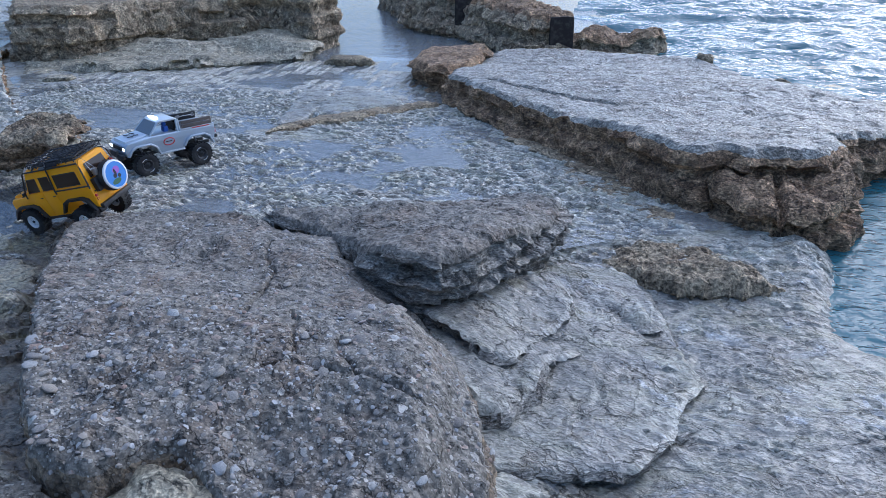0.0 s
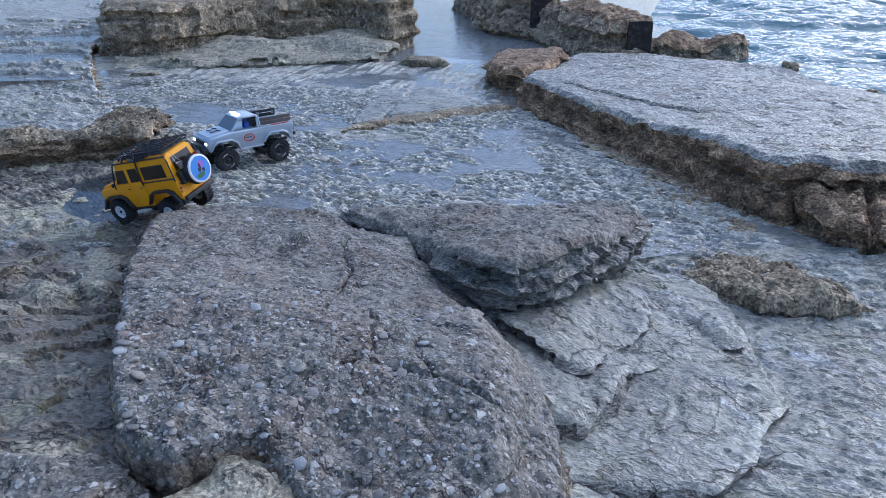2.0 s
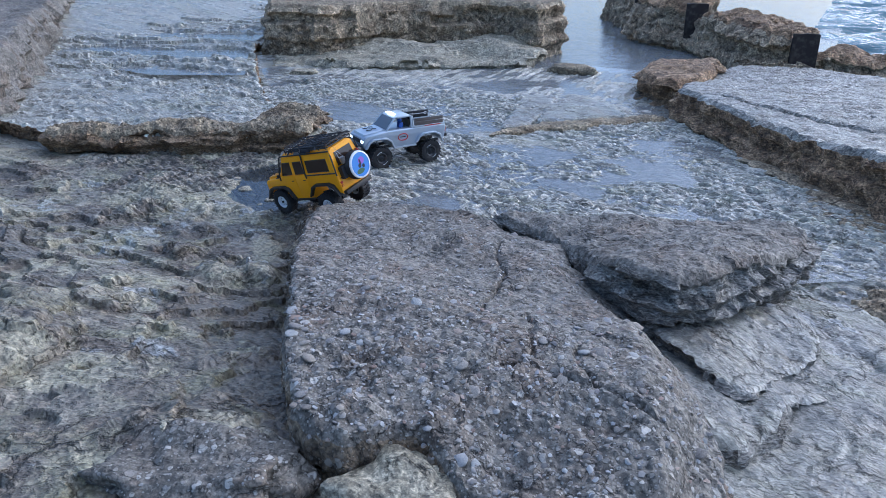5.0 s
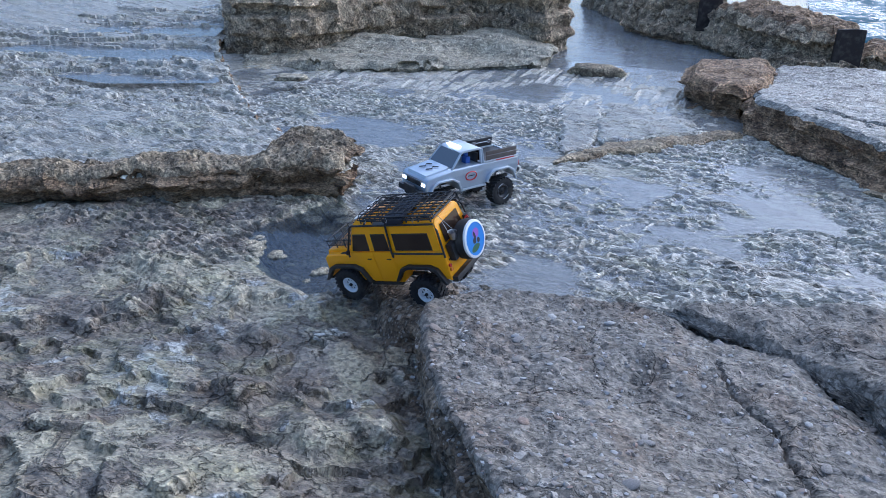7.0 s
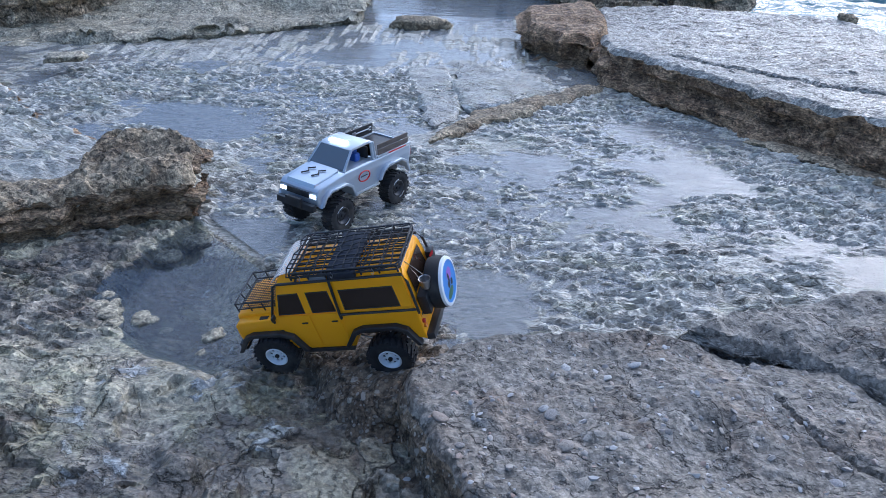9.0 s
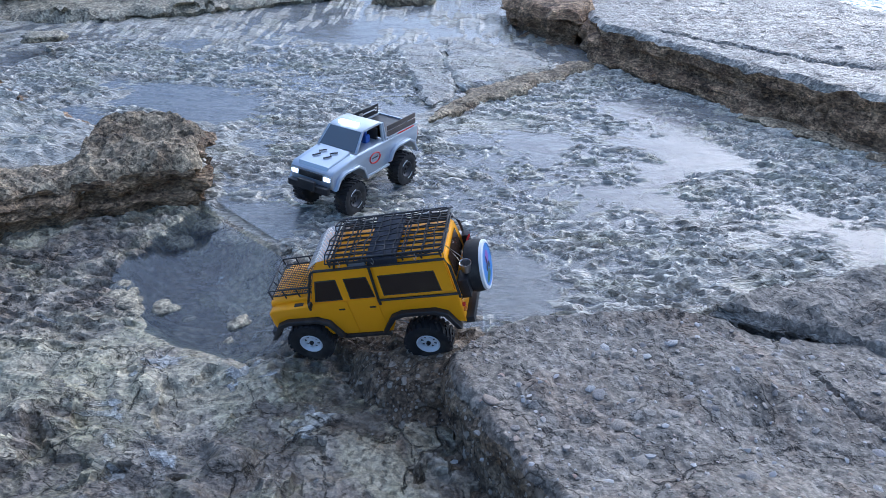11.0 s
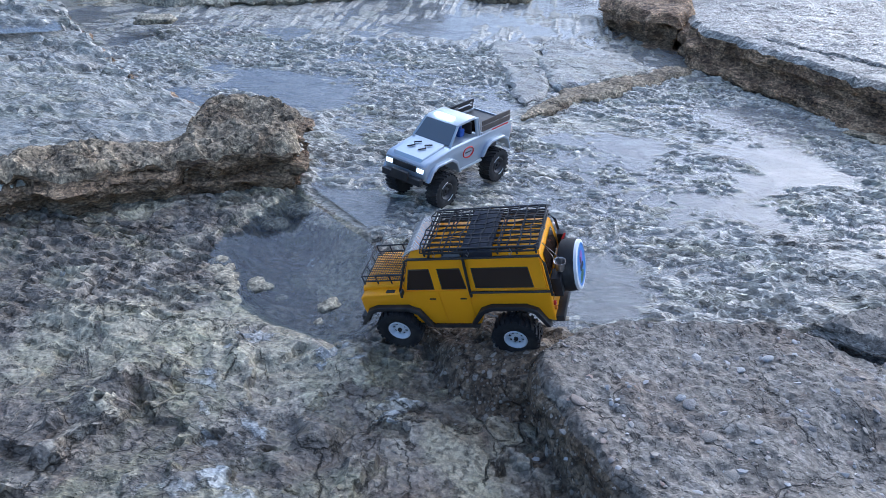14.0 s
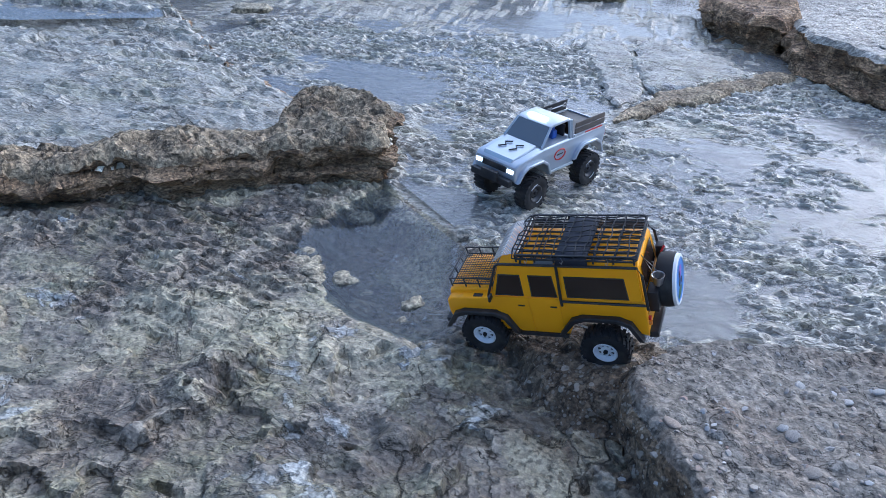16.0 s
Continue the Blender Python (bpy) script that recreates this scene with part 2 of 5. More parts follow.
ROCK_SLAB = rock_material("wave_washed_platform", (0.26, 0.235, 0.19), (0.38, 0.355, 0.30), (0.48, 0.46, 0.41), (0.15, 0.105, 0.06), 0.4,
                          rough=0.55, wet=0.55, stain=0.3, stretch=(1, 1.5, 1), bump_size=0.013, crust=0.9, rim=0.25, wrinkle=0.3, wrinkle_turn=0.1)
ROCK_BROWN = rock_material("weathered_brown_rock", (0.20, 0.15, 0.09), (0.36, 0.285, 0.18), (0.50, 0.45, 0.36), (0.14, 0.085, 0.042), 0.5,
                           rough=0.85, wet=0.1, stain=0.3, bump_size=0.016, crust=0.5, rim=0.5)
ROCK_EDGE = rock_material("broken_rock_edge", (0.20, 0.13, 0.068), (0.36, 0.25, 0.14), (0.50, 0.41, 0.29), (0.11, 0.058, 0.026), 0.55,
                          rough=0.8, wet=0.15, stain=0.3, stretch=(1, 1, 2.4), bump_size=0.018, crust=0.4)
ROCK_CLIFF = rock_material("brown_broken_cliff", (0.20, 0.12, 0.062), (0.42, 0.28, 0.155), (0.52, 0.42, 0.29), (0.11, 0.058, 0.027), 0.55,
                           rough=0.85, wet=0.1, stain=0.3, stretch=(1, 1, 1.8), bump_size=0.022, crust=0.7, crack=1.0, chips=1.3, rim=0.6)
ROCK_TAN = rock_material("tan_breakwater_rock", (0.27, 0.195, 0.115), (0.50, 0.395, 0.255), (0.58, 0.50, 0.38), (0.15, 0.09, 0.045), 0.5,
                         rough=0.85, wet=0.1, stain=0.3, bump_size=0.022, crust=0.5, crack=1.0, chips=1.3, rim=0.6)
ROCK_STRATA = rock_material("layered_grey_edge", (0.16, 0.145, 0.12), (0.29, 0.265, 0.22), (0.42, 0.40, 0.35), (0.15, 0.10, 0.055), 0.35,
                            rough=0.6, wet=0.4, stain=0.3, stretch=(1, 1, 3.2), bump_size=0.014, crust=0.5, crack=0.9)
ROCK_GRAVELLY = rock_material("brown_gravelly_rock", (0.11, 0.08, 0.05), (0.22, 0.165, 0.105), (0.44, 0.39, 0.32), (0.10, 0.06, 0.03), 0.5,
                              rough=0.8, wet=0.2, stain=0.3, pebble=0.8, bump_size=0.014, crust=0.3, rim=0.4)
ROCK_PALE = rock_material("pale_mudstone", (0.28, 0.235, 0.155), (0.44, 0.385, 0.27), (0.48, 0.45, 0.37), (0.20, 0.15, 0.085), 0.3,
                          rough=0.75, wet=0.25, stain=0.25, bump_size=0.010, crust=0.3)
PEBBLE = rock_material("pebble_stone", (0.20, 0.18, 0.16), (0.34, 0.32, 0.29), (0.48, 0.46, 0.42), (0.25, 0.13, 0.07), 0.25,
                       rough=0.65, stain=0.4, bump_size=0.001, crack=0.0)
# film body paints part of the sky sheen in grey-blue and veils the bed
WATER_FILM = water_material("shallow_water", (0.97, 0.98, 0.99), 0.36, 0.16, 12.0, 0.0022, (1, 1.8, 1), body=(0.32, 0.335, 0.345))
WATER_POOL = water_material("pool_water", (0.80, 0.85, 0.88), 0.16, 0.02, 9.0, 0.0008, body=(0.13, 0.16, 0.20))
# pale pond body: the bright sky it mirrors is put into its colour
WATER_POND = water_material("pond_water", (0.62, 0.70, 0.72), 0.6, 0.03, 8.0, 0.005, (1, 2.4, 1), body=(0.30, 0.32, 0.33))
WATER_SEA = water_material("sea_water", (0.3, 0.5, 0.55), 0.92, 0.06, 9.0, 0.03, (1, 1.6, 1), body=(0.05, 0.14, 0.17))


def pebble_tint(mat):
    """Varies the stone's tone from pebble to pebble."""
    n, l = mat.node_tree.nodes, mat.node_tree.links
    b = n["Principled BSDF"]
    src = b.inputs["Base Color"].links[0].from_socket
    info, geo = n.new("ShaderNodeObjectInfo"), n.new("ShaderNodeNewGeometry")
    add = n.new("ShaderNodeMath")
    l.new(info.outputs["Random"], add.inputs[0])
    l.new(geo.outputs["Random Per Island"], add.inputs[1])
    fr = n.new("ShaderNodeMath")
    fr.operation = "FRACT"
    l.new(add.outputs[0], fr.inputs[0])
    ramp = n.new("ShaderNodeValToRGB")
    e = ramp.color_ramp.elements
    e[0].color, e[1].color = (0.16, 0.14, 0.12, 1), (0.55, 0.53, 0.49, 1)
    for p, c in ((0.3, (0.28, 0.26, 0.24, 1)), (0.55, (0.38, 0.33, 0.26, 1)), (0.75, (0.30, 0.18, 0.12, 1)), (0.8, (0.42, 0.41, 0.40, 1))):
        e.new(p).color = c
    l.new(fr.outputs[0], ramp.inputs["Fac"])
    mix = n.new("ShaderNodeMix")
    mix.data_type = "RGBA"
    mix.inputs["Factor"].default_value = 0.7
    l.new(src, mix.inputs["A"])
    l.new(ramp.outputs["Color"], mix.inputs["B"])
    l.new(mix.outputs["Result"], b.inputs["Base Color"])


pebble_tint(PEBBLE)

# ---- noise and mesh tools ----
def hash01(i, j, k, seed):
    h = (i.astype(np.int64) * 374761393 + j.astype(np.int64) * 668265263 + k.astype(np.int64) * 2147483647 + seed * 974634777) & 0xFFFFFFFF
    h = ((h ^ (h >> 13)) * 1274126177) & 0xFFFFFFFF
    h = ((h ^ (h >> 16)) * 2246822519) & 0xFFFFFFFF
    return ((h ^ (h >> 15)) & 0xFFFFFF) / float(0xFFFFFF)


def vnoise(x, y, z, seed=0):
    """Smooth value noise in -1..1 on arrays."""
    x, y, z = np.broadcast_arrays(np.asarray(x, float), np.asarray(y, float), np.asarray(z, float))
    i, j, k = np.floor(x), np.floor(y), np.floor(z)
    u, v, w = x - i, y - j, z - k
    u, v, w = (q * q * (3 - 2 * q) for q in (u, v, w))
    total = 0
    for a in (0, 1):
        for b in (0, 1):
            for c in (0, 1):
                total = total + hash01(i + a, j + b, k + c, seed) * (u if a else 1 - u) * (v if b else 1 - v) * (w if c else 1 - w)
    return 2 * total - 1


def fbm(x, y, z=0.0, octaves=4, seed=0, gain=0.5):
    total, amp, f, norm = 0, 1.0, 1.0, 0.0
    for o in range(octaves):
        total = total + amp * vnoise(np.asarray(x) * f, np.asarray(y) * f, np.asarray(z) * f + 7.3 * o, seed + o)
        norm += amp
        amp *= gain
        f *= 2.03
    return total / norm


def smooth(a, b, x):
    t = np.clip((x - a) / (b - a), 0, 1)
    return t * t * (3 - 2 * t)


def poly_distance(px, py, poly):
    """Signed distance to a closed polygon, positive inside."""
    px, py = np.asarray(px, float), np.asarray(py, float)
    best = np.full(px.shape, 1e9)
    inside = np.zeros(px.shape, bool)
    n = len(poly)
    for i in range(n):
        ax, ay = poly[i]
        bx, by = poly[(i + 1) % n]
        dx, dy = bx - ax, by - ay
        t = np.clip(((px - ax) * dx + (py - ay) * dy) / (dx * dx + dy * dy + 1e-12), 0, 1)
        best = np.minimum(best, (px - ax - t * dx) ** 2 + (py - ay - t * dy) ** 2)
        cross = (ay > py) != (by > py)
        if dy:
            inside ^= cross & (px < dx * (py - ay) / dy + ax)
    return np.where(inside, 1, -1) * np.sqrt(best)


def line_distance(px, py, pts):
    best = np.full(np.shape(px), 1e9)
    for (ax, ay), (bx, by) in zip(pts, pts[1:]):
        dx, dy = bx - ax, by - ay
        t = np.clip(((px - ax) * dx + (py - ay) * dy) / (dx * dx + dy * dy), 0, 1)
        best = np.minimum(best, (px - ax - t * dx) ** 2 + (py - ay - t * dy) ** 2)
    return np.sqrt(best)


def mesh_object(name, verts, faces, mat, smooth_shade=True):
    me = bpy.data.meshes.new(name)
    me.from_pydata([tuple(v) for v in verts], [], faces)
    me.materials.append(mat)
    if smooth_shade:
        me.polygons.foreach_set("use_smooth", [True] * len(me.polygons))
    me.update()
    if smooth_shade:
        me.set_sharp_from_angle(angle=radians(38))
    return new(name, me)


def resample(poly, step, jag=0.0, seed=0):
    """Points at even steps along a closed outline, pushed in and out by jag metres."""
    pts = []
    n = len(poly)
    for i in range(n):
        a, b = np.array(poly[i], float), np.array(poly[(i + 1) % n], float)
        m = max(1, int(np.ceil(np.linalg.norm(b - a) / step)))
        pts += [a + (b - a) * k / m for k in range(m)]
    p = np.array(pts)
    for _ in range(2):
        p = 0.5 * p + 0.25 * (np.roll(p, 1, 0) + np.roll(p, -1, 0))
    tangent = np.roll(p, -1, 0) - np.roll(p, 1, 0)
    normal = np.stack([tangent[:, 1], -tangent[:, 0]], 1)
    normal /= np.linalg.norm(normal, axis=1)[:, None] + 1e-9
    area = np.sum(p[:, 0] * np.roll(p[:, 1], -1) - np.roll(p[:, 0], -1) * p[:, 1])
    if area < 0:
        p, normal = p[::-1], -normal[::-1] * -1
        tangent = np.roll(p, -1, 0) - np.roll(p, 1, 0)
        normal = np.stack([tangent[:, 1], -tangent[:, 0]], 1)
        normal /= np.linalg.norm(normal, axis=1)[:, None] + 1e-9
    if jag:
        p = p + normal * (jag * fbm(p[:, 0] * 9, p[:, 1] * 9, 3.1, 4, seed, 0.6))[:, None]
    return p, normal


def rock(name, outline, top, base, mat, step=0.02, jag=0.03, bumps=0.012, bump_scale=6.0, round_edge=0.025, strata=0.02,
         layer=0.03, lean=0.0, seed=1, levels=None, extra=None, fine=0.006, side=None):
    """A block of rock: a rough top laid over an outline, and sides built ring by ring with ledges, hollows and an own lean."""
    from mathutils.geometry import delaunay_2d_cdt
    rim, nor = resample(outline, step, jag, seed)
    lo, hi = rim.min(0), rim.max(0)
    gx, gy = np.meshgrid(np.arange(lo[0], hi[0], step), np.arange(lo[1], hi[1], step))
    gx = gx.ravel() + step * 0.35 * vnoise(gx.ravel() * 91, gy.ravel() * 83, 0.5, seed)
    gy = gy.ravel() + step * 0.35 * vnoise(gx.ravel() * 77, gy.ravel() * 97, 1.5, seed)
    d = poly_distance(gx, gy, [tuple(q) for q in rim])
    keep = d > step * 0.7
    pts = [Vector(q) for q in rim] + [Vector(q) for q in np.stack([gx[keep], gy[keep]], 1)]
    n = len(rim)
    out = delaunay_2d_cdt(pts, [], [list(range(n))], 1, 1e-7)
    v2 = np.array([tuple(q) for q in out[0]])
    back = {}
    for i, src in enumerate(out[3]):
        for s_ in src:
            back[s_] = i
    dd = np.abs(poly_distance(v2[:, 0], v2[:, 1], [tuple(q) for q in rim]))
    z = top(v2[:, 0], v2[:, 1]) + bumps * fbm(v2[:, 0] * bump_scale, v2[:, 1] * bump_scale, 0.2, 5, seed + 11, 0.58)
    er = round_edge * (1 + 0.7 * fbm(v2[:, 0] * 7, v2[:, 1] * 7, 4.0, 3, seed + 5))
    q = np.clip(dd / np.maximum(er, 1e-4), 0, 1)
    z = z - er * (1 - np.sqrt(np.maximum(0, 1 - (1 - q) ** 2)))
    z = z + fine * (np.abs(fbm(v2[:, 0] * 22, v2[:, 1] * 22, 0.6, 3, seed + 31, 0.6)) * -2 + 0.5)
    if extra is not None:
        z = z + extra(v2[:, 0], v2[:, 1], dd)
    verts = np.column_stack([v2, z])
    faces = [tuple(f) for f in out[2]]
    ring = [back[i] for i in range(n)]
    zr = verts[ring][:, 2]
    depth = max(0.02, float(np.mean(zr)) - base)
    levels = levels or max(3, int(depth / max(0.012, step * 0.8)))
    allv = [verts]
    top_faces = len(faces)
    prev = ring
    count = len(verts)
    arc = np.arange(n) * step
    for k in range(1, levels + 1):
        f = k / levels
        zk = zr + (base - zr) * f
        lay = np.floor((zk + 0.01 * fbm(rim[:, 0] * 3, rim[:, 1] * 3, 0.7, 2, seed)) / layer)
        off = strata * (2 * hash01(lay, np.floor(arc * 0.9 + 0.8 * lay), lay * 0 + 3, seed) - 1.1)
        off = off + strata * 1.0 * fbm(rim[:, 0] * 14, rim[:, 1] * 14, zk * 22, 4, seed + 21, 0.6) + lean * f
        off = off * smooth(0, 0.12, np.array(f)) + 0.004
        xy = rim + nor * off[:, None]
        allv.append(np.column_stack([xy, zk]))
        cur = list(range(count, count + n))
        count += n
        for i in range(n):
            j = (i + 1) % n
            faces.append((prev[i], cur[i], cur[j], prev[j]))
        prev = cur
    ob = mesh_object(name, np.vstack(allv), faces, mat)
    if side is not None:
        ob.data.materials.append(side)
        ob.data.polygons.foreach_set("material_index", [0] * top_faces + [1] * (len(faces) - top_faces))
    return ob


# ---- the plan of the shore (metres; z = 0 at the shallow water on the shelf) ----
BLOCK = [(-0.10, 1.07), (-0.28, 1.28), (-0.42, 1.48), (-0.58, 1.68), (-0.72, 1.88), (-0.86, 2.05), (-0.96, 2.26), (-1.0, 2.42),
         (-0.88, 2.53), (-0.74, 2.59), (-0.58, 2.63), (-0.40, 2.63), (-0.22, 2.585), (0.0, 2.53), (0.12, 2.38), (0.25, 2.25), (0.39, 2.155), (0.48, 2.07), (0.56, 1.96),
         (0.64, 1.78), (0.72, 1.58), (0.77, 1.41), (0.795, 1.27), (0.72, 1.12), (0.52, 1.07), (0.33, 1.08), (0.20, 1.17), (0.12, 1.13), (0.06, 1.05)]
BLOCK_EAST = [(-0.22, 2.585), (0.0, 2.53), (0.12, 2.38), (0.25, 2.25), (0.39, 2.155), (0.48, 2.07), (0.56, 1.96), (0.64, 1.78), (0.72, 1.58), (0.77, 1.41), (0.795, 1.27), (0.78, 1.0)]
BACK_SLAB = [(-0.34, 2.638), (-0.21, 2.596), (0.0, 2.532), (0.117, 2.376), (0.245, 2.246), (0.365, 2.155), (0.48, 2.15), (0.58, 2.26), (0.67, 2.45), (0.74, 2.66),
             (0.80, 2.88), (0.79, 3.00), (0.67, 3.05), (0.50, 3.00), (0.30, 2.90), (0.09, 2.82), (-0.14, 2.75)]
POOL = [(-1.86, 3.40), (-1.62, 3.18), (-1.38, 2.98), (-1.25, 2.91), (-1.34, 2.78), (-1.43, 2.60), (-1.50, 2.52), (-1.66, 2.61), (-1.83, 2.71),
        (-1.96, 2.84), (-1.99, 3.02), (-1.93, 3.20)]
PLATFORM = [(-0.18, 5.29), (0.17, 4.82), (0.44, 4.53), (0.68, 4.27), (0.95, 4.0), (1.14, 3.76), (1.27, 3.60), (1.36, 3.53), (1.42, 3.61), (1.50, 3.60), (1.60, 3.55), (1.72, 3.58), (1.84, 3.62), (1.97, 3.76),
            (2.06, 3.94), (2.02, 4.04), (2.12, 4.12), (2.22, 4.25), (2.6, 4.62), (2.9, 5.0), (2.3, 5.35), (2.0, 5.8), (1.6, 6.8), (0.5, 7.05), (-0.1, 6.9), (-0.22, 5.7)]
TERRACE = [(-1.84, 3.44), (-2.06, 3.37), (-2.35, 3.26), (-2.60, 3.07), (-2.80, 2.97), (-3.3, 2.8), (-4.3, 2.9), (-5.6, 3.6), (-9.5, 5.6), (-10.5, 12), (-6.2, 9.5), (-4.5, 6.0), (-3.83, 5.25),
           (-3.11, 4.50), (-2.70, 4.12), (-2.45, 3.95), (-2.12, 3.84), (-1.92, 3.66)]
LEDGE_LOW = [(1.31, 2.12), (1.22, 1.90), (1.19, 1.79), (1.15, 1.73), (1.10, 1.65), (0.94, 1.60), (0.74, 1.55), (0.45, 1.66), (0.45, 2.1), (0.65, 2.6),
             (0.80, 2.83), (1.10, 2.80), (1.17, 2.60), (1.22, 2.36)]
LEDGE_HIGH = [(1.20, 2.37), (1.08, 2.31), (0.99, 2.24), (0.92, 2.11), (0.85, 2.02), (0.81, 1.89), (0.77, 1.73), (0.6, 1.72), (0.45, 2.0), (0.55, 2.3),
              (0.75, 2.66), (0.98, 2.64), (1.12, 2.53)]


def flakes(v, count, edge=0.82):
    """Turns a smooth field into flat layers with short steps between them."""
    t = v * count
    return (np.floor(t) + smooth(edge, 1.0, t - np.floor(t))) / count


def crests(x, y):
    """Broken wavy crusts in clumps."""
    wx, wy = x + 0.05 * fbm(x * 5, y * 5, 1.1, 3, 31), y + 0.05 * fbm(x * 5, y * 5, 5.1, 3, 33)
    ridge = np.maximum(1 - np.abs(fbm(wx * 12 + 3, wy * 30, 0.9, 3, 44, 0.6)) * 2.6, 0)
    return ridge * smooth(-0.30, 0.08, fbm(x * 2.4, y * 3.0, 3.3, 4, 49) + 0.08)


def ground_height(x, y):
    wx, wy = x + 0.05 * fbm(x * 5, y * 5, 1.1, 3, 31), y + 0.05 * fbm(x * 5, y * 5, 5.1, 3, 33)
    field = fbm(wx * 1.5 + 5, wy * 2.8, 0.3, 6, 40, 0.6)
    crest = crests(x, y)
    z = -0.009 + 0.026 * flakes(field, 7, 0.9) + 0.024 * crest * (1 - 0.8 * smooth(2.7, 2.3, y) * smooth(0.2, -0.5, x)) * (1 - 0.6 * smooth(0.7, 1.1, x) * smooth(3.2, 2.8, y)) + 0.002 * fbm(wx * 40, wy * 50, 0.4, 2, 47, 0.5)
    # rising ground beside the block, towards the beach
    z = z + 0.21 * smooth(2.25, 1.0, y) * smooth(0.35, -0.2, x) + 0.022 * smooth(2.95, 2.3, y) * smooth(-0.9, -1.4, x)
    dry = smooth(2.75, 2.3, y) * smooth(0.2, -0.5, x)
    plates = fbm(wx * 1.9, wy * 2.3, 2.2, 5, 60, 0.52)
    rough_zone = smooth(0.02, 0.14, fbm(wx * 1.7, wy * 1.7, 8.8, 5, 66, 0.6))
    hummock = smooth(0.0, 0.35, fbm(wx * 3.1, wy * 3.1, 4.4, 4, 69, 0.55)) * smooth(2.6, 2.35, y + 0.35 * (x + 1.3))
    z = z + (0.11 * flakes(plates, 5, 0.95) + 0.045 * hummock * (1 + 0.2 * fbm(wx * 16, wy * 16, 0.8, 3, 72)) + 0.006 * rough_zone * (1 - 3 * np.abs(fbm(wx * 12 + 0.6 * wy, wy * 22, 2.9, 3, 64, 0.55))) + 0.004 * fbm(wx * 30, wy * 30, 1.9, 3, 65)) * dry
    # beyond the ledges the shelf falls away to the channel
    z = z - 0.05 * smooth(0.6, 1.1, x) * smooth(3.2, 2.6, y) - 0.22 * smooth(1.72, 2.05, x - 0.12 * (y - 3)) * smooth(2.3, 3.0, y)
    # pool basin
    pd = poly_distance(x, y, POOL) + 0.03 * fbm(x * 8, y * 8, 0.4, 3, 70)
    z = z - 0.10 * smooth(-0.03, 0.14, pd)
    # pond basin and the sea floor
    z = z - 0.30 * smooth(6.9, 7.6, y - 0.2 * x) * smooth(-4.3, -2.6, x + 0.25 * (y - 7))
    z = z - 1.2 * smooth(2.2, 5.5, x) - 1.2 * smooth(6.6, 9, y) * smooth(0.2, 1.2, x) - 1.0 * smooth(11, 15, y)
    # inland rise
    z = z + 0.35 * smooth(-4.5, -9, x) + 0.25 * smooth(0.4, -3, y)
    return z


def axis(lo, hi, fine, far_lo, far_hi):
    mid = list(np.arange(lo, hi + 1e-6, fine))
    a, s = lo, fine
    left = []
    while a > far_lo:
        s *= 1.16
        a -= s
        left.append(a)
    b, s = hi, fine
    right = []
    while b < far_hi:
        s *= 1.16
        b += s
        right.append(b)
    return np.array(left[::-1] + mid + right)


def sheet(name, xs, ys, height, mat):
    X, Y = np.meshgrid(xs, ys)
    Z = height(X, Y)
    nx, ny = len(xs), len(ys)
    idx = np.arange(nx * ny).reshape(ny, nx)
    f = np.stack([idx[:-1, :-1], idx[:-1, 1:], idx[1:, 1:], idx[1:, :-1]], -1).reshape(-1, 4)
    me = bpy.data.meshes.new(name)
    me.vertices.add(nx * ny)
    me.vertices.foreach_set("co", np.stack([X, Y, Z], -1).astype(np.float32).ravel())
    me.loops.add(f.size)
    me.loops.foreach_set("vertex_index", f.astype(np.int32).ravel())
    me.polygons.add(len(f))
    me.polygons.foreach_set("loop_start", np.arange(0, f.size, 4, dtype=np.int32))
    me.polygons.foreach_set("use_smooth", np.ones(len(f), bool))
    me.update(calc_edges=True)
    me.validate()
    if name == "ground":
        me.set_sharp_from_angle(angle=radians(32))
    me.materials.append(mat)
    return new(name, me)


ground = sheet("ground", axis(-3.2, 2.2, 0.009, -90, 90), axis(0.7, 5.2, 0.009, -60, 400), ground_height, ROCK_SHELF)
ground.data.materials.append(ROCK_FLAT)
centres = np.empty(len(ground.data.polygons) * 3, np.float32)
ground.data.polygons.foreach_get("center", centres)
centres = centres.reshape(-1, 3)
edge_line = centres[:, 1] + 0.12 * fbm(centres[:, 0] * 6, centres[:, 1] * 6, 0.2, 4, 99)
dry_side = (centres[:, 0] < -0.9) & (edge_line < 3.5 + 0.55 * (centres[:, 0] + 1.9)) & (poly_distance(centres[:, 0], centres[:, 1], [(-1.86, 3.42), (-1.2, 2.86), (3, 2.9), (3, 9), (-1.86, 9)]) < 0) | (edge_line < 2.3)
dry_side &= centres[:, 0] + 0.5 * fbm(centres[:, 0] * 2.5, centres[:, 1] * 2.5, 1.4, 5, 98) + 0.4 * smooth(1.0, -2.0, centres[:, 1]) < 0.4
ground.data.materials.append(ROCK_LAYER)
east_side = (centres[:, 0] + 0.15 * fbm(centres[:, 0] * 3, centres[:, 1] * 3, 0.6, 4, 97) > 0.85) & (edge_line < 3.0) & ~dry_side
ground.data.polygons.foreach_set("material_index", dry_side.astype(np.int32) + 2 * east_side.astype(np.int32))
tagged(ground, "wet grey shore shelf of flat eroded rock", "rock ground", kind="structure")


def polygon_sheet(name, poly, z, mat, step=0.05):
    p, _ = resample(poly, step)
    return mesh_object(name, np.column_stack([p, np.full(len(p), z)]), [tuple(range(len(p)))], mat)


